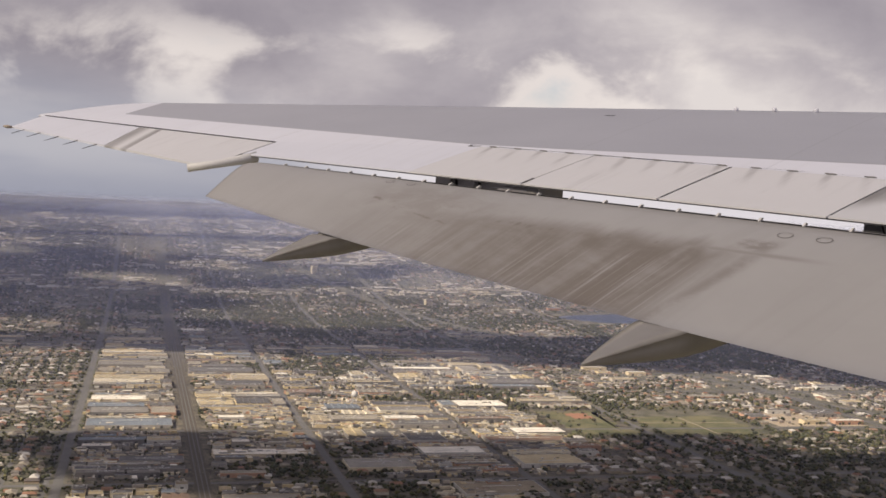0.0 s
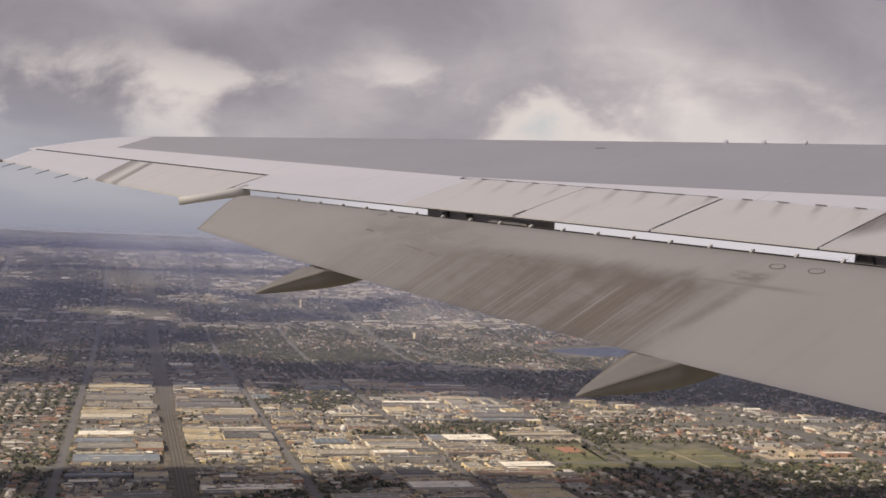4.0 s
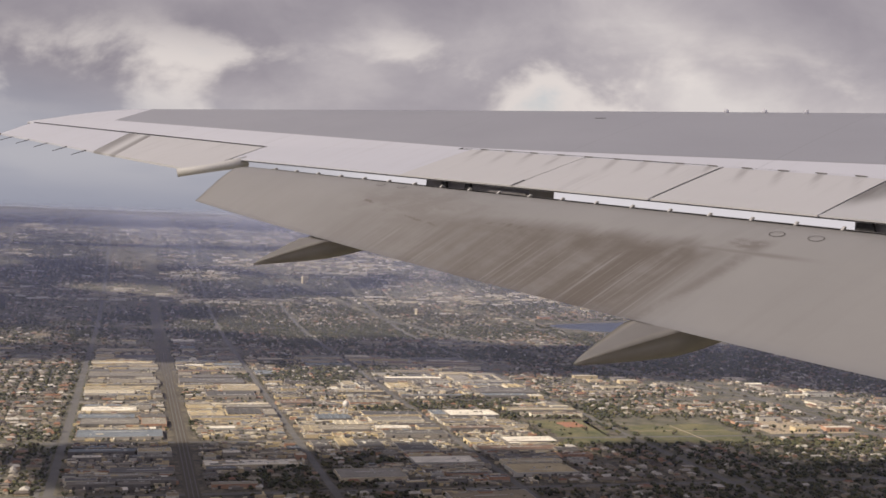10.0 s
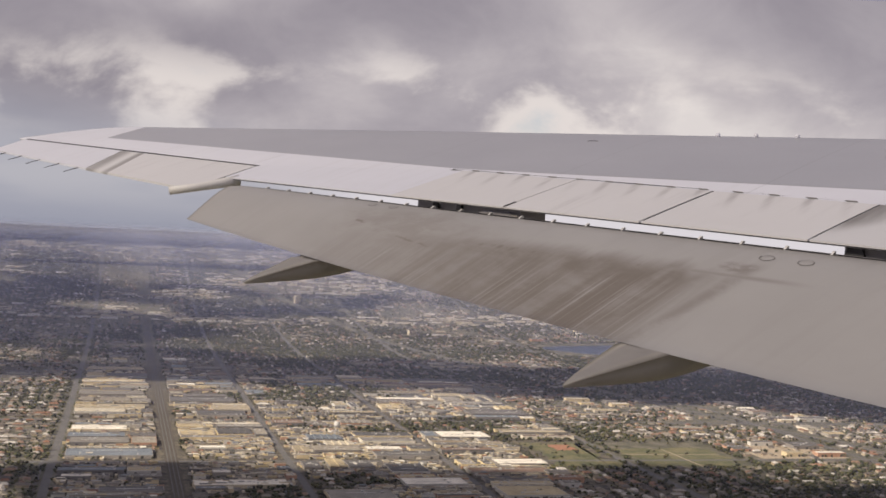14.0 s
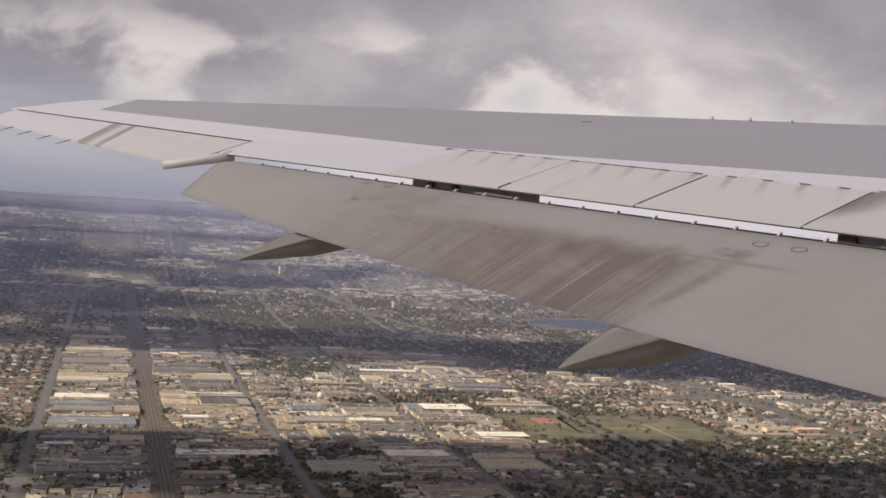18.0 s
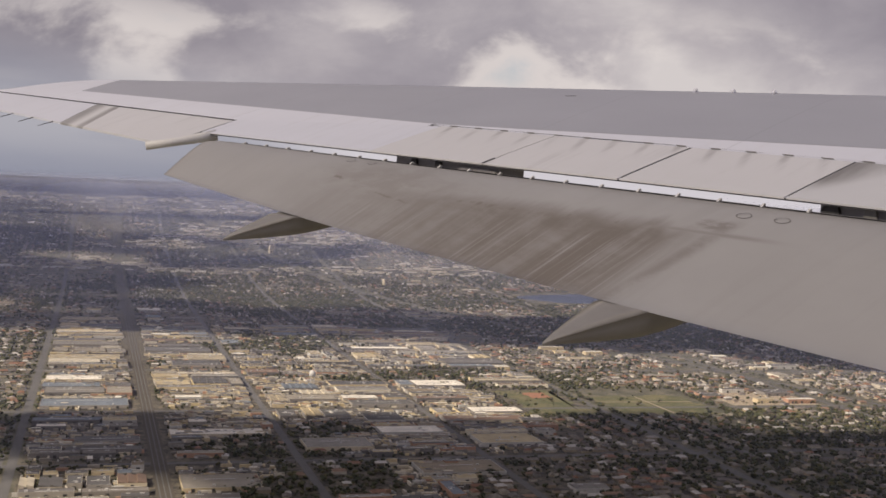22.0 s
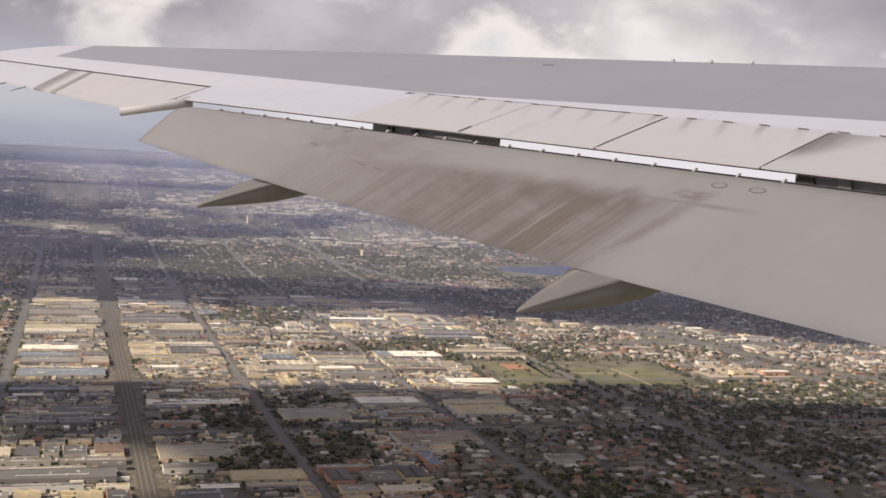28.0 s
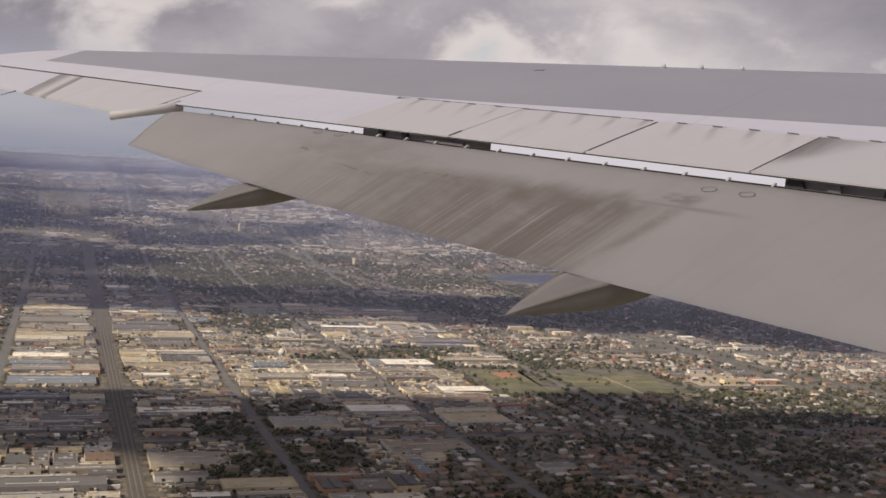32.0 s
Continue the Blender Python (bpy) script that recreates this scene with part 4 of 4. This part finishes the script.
def clear_of_roads(e, a, half_e, half_a):
    for r, w in AVENUES:
        if abs(e - r) < half_e + w / 2 + 2:
            return False
    if abs(e - RAILWAY) < half_e + 15:
        return False
    slant = 275 + (4840 - a) * (1000 / 3590)
    if abs(e - slant) < half_e + 18:
        return False
    return all(abs(a - c) > half_a + 9 for c in CROSS)


districts = []


def fill_houses(tree_share, keep):
    """Lots along streets, district by district, the streets running with LONG or with ACROSS."""
    for ce in range(-9, 13):
        for ca in range(2, 16):
            turned = rng.random() < 0.45
            districts.append((ce, ca, turned))
            wide, deep = (330, 285) if turned else (285, 330)
            for row in range(int(wide // 44) + 1):
                for side in (-1, 1):
                    q = row * 44 + side * 10.5
                    p = 0.0
                    while p < deep:
                        p += rng.uniform(9.5, 13.5) if ca < 8 else rng.uniform(12, 17)
                        e, a = (ce * 285 + p, ca * 330 + q) if turned else (ce * 285 + q, ca * 330 + p)
                        if zone(e, a) not in keep or not in_view(e, a):
                            continue
                        thick = built_up(e, a)
                        if rng.random() < {"woody": 0.5, "far": 0.6, "mixed": 0.75}.get(zone(e, a), 1.0) * min(0.95, max(0.38, (thick - 0.30) * 6)) * (0.35 if thick > 0.64 else 1.0):
                            ee, aa = e + rng.normal(0, 1.9), a + rng.normal(0, 1.9)
                            if clear_of_roads(ee, aa, 6, 6):
                                houses.append((ee, aa, (0 if rng.random() < 0.6 else math.pi / 2) + rng.normal(0, 0.05), 0.5 + 0.75 * rng.random() ** 1.6, rng.uniform(0.7, 1.1)))
                        for _ in range(rng.poisson(tree_share * max(0.15, min(2.2, 1.0 + (0.48 - thick) * 6)))):
                            te, ta = e + rng.uniform(-13, 13), a + rng.uniform(-13, 13)
                            if clear_of_roads(te, ta, 1, 1):
                                trees.append((te, ta, rng.uniform(1.8, 4.2)))


fill_houses(1.75, ("houses", "mixed", "grove", "far", "woody"))

# works: long low halls, packed row by row between the avenues
for e0, e1 in ((-66, 56), (88, 216), (230, 330), (340, 432), (445, 570), (582, 693)):
    a = 800.0 + rng.uniform(0, 30)
    while a < 2700:
        d = float(rng.choice((11, 15, 19, 26, 38, 56)))
        e = e0 + rng.uniform(0, 8)
        while e < e1 - 12:
            w = float(min(rng.choice((14, 22, 34, 50, 78, 110)), e1 - e))
            mid_e, mid_a = e + w / 2, a + d / 2
            if zone(mid_e, mid_a) == "works" and in_view(mid_e, mid_a) and rng.random() < 0.80 and clear_of_roads(mid_e, mid_a, w / 2 - 2, d / 2):
                works.append((mid_e, mid_a + rng.uniform(-1.5, 1.5), w, d * rng.uniform(0.80, 1.0), rng.uniform(3.6, 6.6)))
            elif zone(mid_e, mid_a) == "works":
                for _ in range(int(2 + w / 9)):
                    te, ta = e + rng.uniform(0, w), a + rng.uniform(0, d)
                    if clear_of_roads(te, ta, 1, 1):
                        trees.append((te, ta, rng.uniform(1.6, 3.6)))
            for _ in range(rng.poisson(1.1)):
                trees.append((e - 1.5, a + rng.uniform(0, d), rng.uniform(1.4, 3.0)))
            for _ in range(rng.poisson(w / 40)):
                trees.append((e + rng.uniform(0, w), a - 2.0, rng.uniform(1.3, 2.8)))
            e += w + rng.choice((3, 4, 7, 11))
        a += d + rng.choice((3, 5, 9, 12))

# shops and large roofs elsewhere
for row in range(-30, 55):
    a = 760.0
    while a < 3250:
        e = row * 62 + rng.uniform(-3, 3)
        la = rng.choice((14, 20, 28, 40)) * (1.0 if a < 2600 else 1.4)
        a += la + rng.choice((6, 9, 16))
        mid = a - la / 2
        z = zone(e, mid)
        if z == "works" or not in_view(e, mid):
            continue
        if z != "shops" and not (z in ("mixed", "far", "grove", "houses") and built_up(e, mid) > 0.63 and rng.random() < 0.6):
            continue
        w, d = 56 * rng.uniform(0.4, 1.0), la * rng.uniform(0.72, 0.98)
        if clear_of_roads(e, mid, w / 2, d / 2):
            works.append((e, mid, w, d, rng.uniform(3.6, 7.0)))
# low stores and depots far out, thick in the shop districts and thin elsewhere
for e, a in zip(rng.uniform(-2600, 3000, 26000), rng.uniform(3250, 4980, 26000)):
    z = zone(e, a)
    if in_view(e, a) and rng.random() < {"shops": 0.55, "far": 0.035, "woody": 0.01, "mixed": 0.08}.get(z, 0.0) and clear_of_roads(e, a, 8, 5):
        works.append((e, a, 9 + 62 * rng.random() ** 2.2, rng.uniform(4, 12), rng.uniform(2.0, 4.5)))

# trailers, containers and cars standing about in the yards
clutter = []
for e, a in zip(rng.uniform(-66, 900, 30000), rng.uniform(800, 3300, 30000)):
    if zone(e, a) in ("works", "shops") and in_view(e, a) and clear_of_roads(e, a, 5, 3):
        clutter.append((e, a, (0 if rng.random() < 0.7 else math.pi / 2), rng.choice((4.2, 4.6, 6.5, 12.0)), rng.choice((1.9, 2.4))))

# woods, groves and street trees
te, ta = rng.uniform(-2300, 2700, 150000), 800 + 4190 * rng.random(150000) ** 0.82
dense = field(te, ta, 5, BUILT)
SHARES = {"woody": 0.66, "grove": 0.40, "mixed": 0.50, "far": 0.62, "houses": 0.12, "works": 0.0, "shops": 0.22, "park": 0.06, "lake": 0.0}
for e, a, thick in zip(te, ta, dense):
    z = zone(e, a)
    share = SHARES[z]
    if z:
        share *= max(0.1, min(2.0, 1.0 + (0.48 - thick) * 6))
    if rng.random() < share and in_view(e, a, 20) and clear_of_roads(e, a, 0, 0):
        trees.append((e, a, rng.uniform(2.6, 5.8)))

for e0, e1, a0, a1 in ((566, 693, 1494, 1721), (712, 896, 1494, 1721)):
    for _ in range(170):
        side, s = int(rng.integers(4)), rng.random()
        e, a = ((e0 + (e1 - e0) * s, a0), (e0 + (e1 - e0) * s, a1), (e0, a0 + (a1 - a0) * s), (e1, a0 + (a1 - a0) * s))[side]
        e, a = e + rng.normal(0, 3.5), a + rng.normal(0, 6)
        if clear_of_roads(e, a, 0, 0):
            trees.append((e, a, rng.uniform(2.4, 5.0)))
sheds = []
for e, a in zip(rng.uniform(-60, 690, 11000), rng.uniform(820, 2650, 11000)):
    if zone(e, a) == "works" and rng.random() < 4 * (field_at(FAR_MAP, e, a) - 0.36) and in_view(e, a) and clear_of_roads(e, a, 6, 5):
        sheds.append((e, a, rng.normal(0, 0.03) + (math.pi / 2 if rng.random() < 0.3 else 0.0), rng.uniform(4, 17), rng.uniform(3.5, 9), rng.uniform(2.2, 5.2)))

works.sort(key=lambda q: q[1])
houses.sort(key=lambda q: math.hypot(q[0] - 100, q[1]))
trees.sort(key=lambda q: math.hypot(q[0] - 300, q[1]))

# -- the nearest as things
def trailer_thing():
    ob = tagged(new("trailer"), "pale box trailer parked in a works yard", "trailer", "trailers in the yards")
    hang("body", mesh_of("trailer_body", *box_data(12, 2.5, 2.7, 1.2), (M_SIDE1,)), ob)
    hang("chassis", mesh_of("trailer_chassis", *box_data(11.4, 1.8, 0.5, 0.7), (M_DARK,)), ob)
    for x in (-4.4, -3.2, 4.0):
        for y in (-1.0, 1.0):
            n = 10
            v = [(x + 0.5 * math.cos(2 * math.pi * k / n), y + w, 0.5 + 0.5 * math.sin(2 * math.pi * k / n)) for w in (-0.14, 0.14) for k in range(n)]
            hang("wheel", mesh_of("wheel", v, grid_faces(2, n, close=True) + [tuple(range(n))[::-1], tuple(range(n, 2 * n))], (M_DARK,)), ob)
    return ob


def house_thing():
    ob = tagged(new("house"), "small suburban house with a hipped roof among trees", "house", "houses in the rows")
    wall = hang("wall", mesh_of("house_wall", HOUSE_V[:8], HOUSE_W, (M_WALL1,)), ob)
    hang("roof", mesh_of("house_roof", HOUSE_V[8:], [tuple(i - 8 for i in f) for f in HOUSE_R] + [(3, 2, 1, 0)], (M_ROOF1,)), ob)
    v, f = box_data(2.6, 0.3, 2.2, 0.1, 2.0, -4.3)
    hang("garage_door", mesh_of("garage_door", v, f, (M_UNIT,)), wall)
    return ob


def put_copies(thing, spots):
    for m in spots[1:]:
        c = copy_thing(thing, Matrix(m))
        c.matrix_basis = m
    thing.matrix_basis = spots[0]


put_copies(house_thing(), [spot(e, a, t, s) for e, a, t, s, h in houses[:300]])
rest = Heap()
for e, a, t, s, h in houses[300:]:
    v = placed(HOUSE_V, e, a, t, (s, s, h))
    rest.add(v[:8], HOUSE_W, 0)
    rest.add(v[8:], [tuple(i - 8 for i in f) for f in HOUSE_R], 1)
rest.done("far_houses", (M_WALL, M_ROOF), "rows of small suburban houses further off", "houses")


def works_thing(w, d, h, kind):
    """A low industrial hall: walls, sunk flat roof, gabled roof or sawtooth roof, units and doors."""
    ob = tagged(new("warehouse"), ("flat-roofed industrial hall with pale walls and roof units", "long industrial hall with a low gabled roof", "industrial hall with a ridged sawtooth roof")[kind], "warehouse", "halls of the works district")
    v, f = box_data(w, d, h)
    t = 0.5
    iv = [(x * (1 - 2 * t / w), y * (1 - 2 * t / d), z) for x, y, z in v[4:]]
    wall = hang("wall", mesh_of("works_wall", v + iv, [f[0]] + f[2:] + [(4 + i, 4 + (i + 1) % 4, 8 + (i + 1) % 4, 8 + i) for i in range(4)], (M_SIDE1,)), ob)
    if kind == 1:
        top = h + d * 0.04 + 0.5
        rv = [(-w / 2, -d / 2, h), (w / 2, -d / 2, h), (w / 2, d / 2, h), (-w / 2, d / 2, h), (-w / 2, 0, top), (w / 2, 0, top)]
        hang("roof", mesh_of("works_roof", rv, [(0, 1, 5, 4), (2, 3, 4, 5), (0, 4, 3), (1, 2, 5), (3, 2, 1, 0)], (M_DECK1,)), ob)
        for k in range(2):
            hang("roof_vent", mesh_of("roof_vent", *box_data(w * 0.16, 1.1, 0.9, top - 0.35, (k - 0.5) * w * 0.5), (M_UNIT,)), ob)
    elif kind == 2:
        n = max(2, int(w / 9))
        rv, rf = [], []
        for k in range(n):
            x0, x1 = -w / 2 + w * k / n, -w / 2 + w * (k + 1) / n
            m = len(rv)
            rv += [(x0, -d / 2, h), (x0, d / 2, h), (x0 + 0.3, -d / 2, h + 1.8), (x0 + 0.3, d / 2, h + 1.8), (x1, -d / 2, h), (x1, d / 2, h)]
            rf += [(m, m + 1, m + 3, m + 2), (m + 2, m + 3, m + 5, m + 4), (m, m + 2, m + 4), (m + 1, m + 5, m + 3)]
        hang("roof", mesh_of("works_roof", rv, rf, (M_DECK1,)), ob)
    else:
        hang("roof", mesh_of("works_roof", *box_data(w - 2 * t, d - 2 * t, 0.3, h - 0.7), (M_DECK1,)), ob)
        for k in range(2 + int(w > 40)):
            q = box_data(rng.uniform(1.8, 3.4), rng.uniform(1.4, 2.2), 1.4, h - 0.4, rng.uniform(-0.4, 0.4) * w, rng.uniform(-0.36, 0.36) * d)
            hang("roof_unit", mesh_of("roof_unit", *q, (M_UNIT,)), ob)
        hang("skylight", mesh_of("skylight", *box_data(w * rng.uniform(0.3, 0.7), 1.2, 0.25, h - 0.4, 0, rng.uniform(-0.25, 0.25) * d), (M_UNIT,)), ob)
    doors = min(4, max(1, int(w / 14)))
    for k in range(doors):
        hang("loading_door", mesh_of("loading_door", *box_data(3.4, 0.25, min(3.4, h - 1), 0.1, -w / 2 + (k + 0.5) * w / doors, -d / 2 - 0.05), (M_DARK,)), wall)
    return ob


near_works = [q for q in works if q[1] < 2250][:300]
near_set = set(near_works)
far_works = [q for q in works if q not in near_set]
for e, a, w, d, h in near_works:
    works_thing(w, d, h, 0 if w > 60 or rng.random() < 0.55 else (1 if d < 26 else 2)).matrix_basis = spot(e, a)
clutter.sort(key=lambda q: q[1])
long_ones = [q for q in clutter if q[3] == 12.0][:60]
long_set = set(long_ones)
put_copies(trailer_thing(), [spot(e, a, t) for e, a, t, s, w in long_ones])
rest = Heap()
for q in clutter:
    if q not in long_set:
        e, a, t, s, w = q
        rest.add(placed(SLAB_V, e, a, t, (s, w, w * 0.8 if s < 7 else 3.4)), SLAB_F[1:], 0)
rest.done("parked_vehicles", (M_SIDE,), "cars, vans and containers parked in the yards", "vehicles")
rest = Heap()
for e, a, t, w, d, h in sheds:
    v = placed(SLAB_V, e, a, t, (w, d, h))
    rest.add(v, SLAB_F[2:], 0)
    rest.add(v[4:], [(0, 1, 2, 3)], 1)
rest.done("yard_sheds", (M_SIDE, M_DECK), "small sheds and stacks crowding the works yards", "sheds")
rest = Heap()
for e, a, w, d, h in far_works:
    if a >= 3300:
        continue
    v = placed(SLAB_V, e, a, 0, (w, d, h))
    rest.add(v, SLAB_F[2:], 0)
    rest.add(v[4:], [(0, 1, 2, 3)], 1)
rest.done("far_sheds", (M_SIDE, M_DECK), "flat-roofed sheds and shops further off", "buildings")
rest = Heap()
for e, a, w, d, h in far_works:
    if a >= 3300:
        v = placed(SLAB_V, e, a, 0, (w, d, h * 1.5))
        rest.add(v, SLAB_F[2:], 0)
        rest.add(v[4:], [(0, 1, 2, 3)], 1)
rest.done("distant_stores", (M_PALE_SIDE, M_PALE), "pale low stores and depots far across the plain", "buildings")


def tree_thing(k):
    ob = tagged(new("tree"), "dark green broad-leaved street tree", "tree", "street trees")
    n = 7
    v = [((0.10 if z == 0 else 0.05) * math.cos(2 * math.pi * i / n), (0.10 if z == 0 else 0.05) * math.sin(2 * math.pi * i / n), z) for z in (0, 0.9) for i in range(n)]
    hang("trunk", mesh_of("trunk", v, grid_faces(2, n, close=True), (M_BARK,)), ob)
    cv, cf = NEAR_TREES[k]
    hang("crown", mesh_of("crown", cv, cf, (M_LEAF1,)), ob)
    return ob


for k in range(5):
    put_copies(tree_thing(k), [spot(e, a, e, r) for e, a, r in trees[k:300:5]])
rest = Heap()
for i, (e, a, r) in enumerate(trees[300:]):
    v, f = TREES[i % 6]
    rest.add(placed(v, e, a, e * 7.3, (r, r, r * 0.95)), f)
rest.done("woods", (M_LEAF,), "dark dense trees among the streets and houses", "trees")

# narrow streets between the rows of houses
rest = Heap()
for ce, ca, turned in districts:
    wide, deep = (330, 285) if turned else (285, 330)
    for row in range(int(wide // 44) + 1):
        q = row * 44 + 22
        for p in np.arange(0, deep, 15.0):
            e, a = (ce * 285 + p, ca * 330 + q) if turned else (ce * 285 + q, ca * 330 + p)
            if q < wide and a < 3250 and in_view(e, a) and zone(e, a) in ("houses", "mixed", "grove", "woody"):
                r, s = (7.5, 2.9) if turned else (2.9, 7.5)
                m = (7.5, 0.0) if turned else (0.0, 7.5)
                rest.add(np.array([ground_at(e + m[0] + x * r, a + m[1] + y * s, 0.08) for x, y in ((-1, -1), (1, -1), (1, 1), (-1, 1))]), [(0, 1, 2, 3)])
rest.done("side_streets", (M_ROAD,), "narrow grey side streets between rows of houses", "streets")
sheet("works_yard", -66, 690, 830, 2700, 0.10, M_YARD, "dusty paved yards of the works district", category="yard")


def meadow(name, e0, e1, a0, a1, z, mat, label, wobble=7.0):
    """A patch of open ground with an uneven edge."""
    r = np.random.default_rng(int(e0 + a0))
    rim = [(e0 + (e1 - e0) * q, a0) for q in np.arange(0, 1, 0.08)] + [(e1, a0 + (a1 - a0) * q) for q in np.arange(0, 1, 0.08)]
    rim += [(e1 - (e1 - e0) * q, a1) for q in np.arange(0, 1, 0.08)] + [(e0, a1 - (a1 - a0) * q) for q in np.arange(0, 1, 0.08)]
    v = [ground_at(e + r.normal(0, wobble), a + r.normal(0, wobble), z) for e, a in rim]
    tagged(hang(name, mesh_of(name, v, [tuple(range(len(v)))], (mat,))), label, "field", kind="structure")


meadow("sports_field", 590, 685, 1515, 1702, 0.12, M_GRASS, "green sports field beside the houses")
meadow("grass_field", 722, 880, 1512, 1650, 0.12, M_GRASS, "open green park lawn with pale paths", 10.0)
meadow("grass_lot", 905, 1010, 1500, 1545, 0.14, M_GRASS, "narrow dry grass lot beside a sandy lot", 6.0)
meadow("ball_diamond", 630, 664, 1640, 1684, 0.2, M_CLAY, "reddish clay infield in the green field", 2.0)
for e0, e1, a0, a1 in ((724, 876, 1603, 1606), (800, 803, 1514, 1648)):
    sheet("path", e0, e1, a0, a1, 0.26, M_SAND, "pale path across the park lawn", category="path")
sheet("cleared_lot", 930, 1080, 1570, 1700, 0.12, M_SAND, "bare sandy lot", category="lot")


def lake():
    v = [ground_at(1355 + 190 * math.cos(t) * (1 + 0.2 * math.sin(3 * t)), 3115 + 95 * math.sin(t) * (1 + 0.15 * math.cos(2 * t)), 0.1) for t in (2 * math.pi * k / 48 for k in range(48))]
    return tagged(hang("lake", mesh_of("lake", v, [tuple(range(48))], (M_WATER,))), "still blue pond among trees", "lake", kind="structure")


lake()


# ---------------------------------------------------------------- cloud and haze
# cloud sheet above the view, added to shade the ground and the wing
N = 360
gx, gy = np.meshgrid(np.linspace(-8000, 8000, N), np.linspace(-8000, 8000, N), indexing="ij")
me = mesh_of("cloud_layer", np.stack([gx.ravel(), gy.ravel(), np.zeros(N * N)], 1).tolist(), grid_faces(N, N), (cloud_material(),))
mass = me.attributes.new("mass", "FLOAT", "POINT")
mass.data.foreach_set("value", cloud_mass(gx, gy).ravel().astype(np.float32))
tagged(hang("cloud_layer", me, at=Matrix.Translation((0, 0, CLOUD_Z))), "unseen broken cloud sheet that shades the city in lanes", "cloud", kind="structure")
# shells right round the city, their blue colour standing in for distance haze
SHELLS = ((1150, 0.04), (1500, 0.05), (1900, 0.07), (2600, 0.12), (3350, 0.17), (4000, 0.21), (4450, 0.30), (4780, 0.62))
for k, (radius, share) in enumerate(SHELLS):
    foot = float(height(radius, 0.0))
    nxt = SHELLS[k + 1][0] if k + 1 < len(SHELLS) else 4985
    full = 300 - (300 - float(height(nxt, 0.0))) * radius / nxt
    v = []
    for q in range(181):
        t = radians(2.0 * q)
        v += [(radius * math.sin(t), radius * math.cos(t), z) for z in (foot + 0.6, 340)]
    tagged(hang("haze_bank", mesh_of("haze_bank", v, [(2 * q, 2 * q + 2, 2 * q + 3, 2 * q + 1) for q in range(180)], (haze_shell_material("haze_tint", share, foot, full, (0.50, 0.56, 0.86, 1) if radius < 3000 else (0.62, 0.68, 0.98, 1) if radius < 4700 else (0.90, 0.93, 1.0, 1)),))), "blue-tinted see-through shell standing in for haze over the city", "haze", kind="structure")


# ---------------------------------------------------------------- a few tall landmarks far out
def tower_block(e, a, w, h):
    ob = tagged(new("tower_block"), "pale tower block standing above far low roofs", "building")
    ob.matrix_basis = spot(e, a, 0.1)
    wall = hang("wall", mesh_of("tower_wall", *box_data(w, w * 0.8, h), (M_SIDE1,)), ob)
    hang("roof", mesh_of("tower_roof", *box_data(w * 0.5, w * 0.4, 3, h), (M_DECK1,)), ob)
    for k in range(int(h / 4)):
        hang("window_band", mesh_of("window_band", *box_data(w * 0.9, 0.3, 1.6, 1.5 + 4 * k, 0, -w * 0.4 - 0.1), (M_DARK,)), wall)


tower_block(-330, 3380, 16, 34)
tower_block(820, 3350, 22, 20)
tower_block(560, 3900, 18, 26)


def water_tank(e, a):
    ob = tagged(new("water_tank"), "white round water tank on legs", "water tank")
    ob.matrix_basis = spot(e, a)
    n = 16
    prof = ((0.2, 15), (4.2, 16.5), (5, 19), (5, 22), (3.2, 24.5), (0.2, 25.4))
    v = [(r * math.cos(2 * math.pi * k / n), r * math.sin(2 * math.pi * k / n), z) for r, z in prof for k in range(n)]
    hang("tank", mesh_of("tank", v, grid_faces(len(prof), n, close=True), (M_UNIT,), smooth=True), ob)
    for k in range(4):
        t = math.pi / 4 + k * math.pi / 2
        hang("leg", mesh_of("tank_leg", *box_data(0.6, 0.6, 18, 0, 3.6 * math.cos(t), 3.6 * math.sin(t)), (M_UNIT,)), ob)


water_tank(318, 1740)
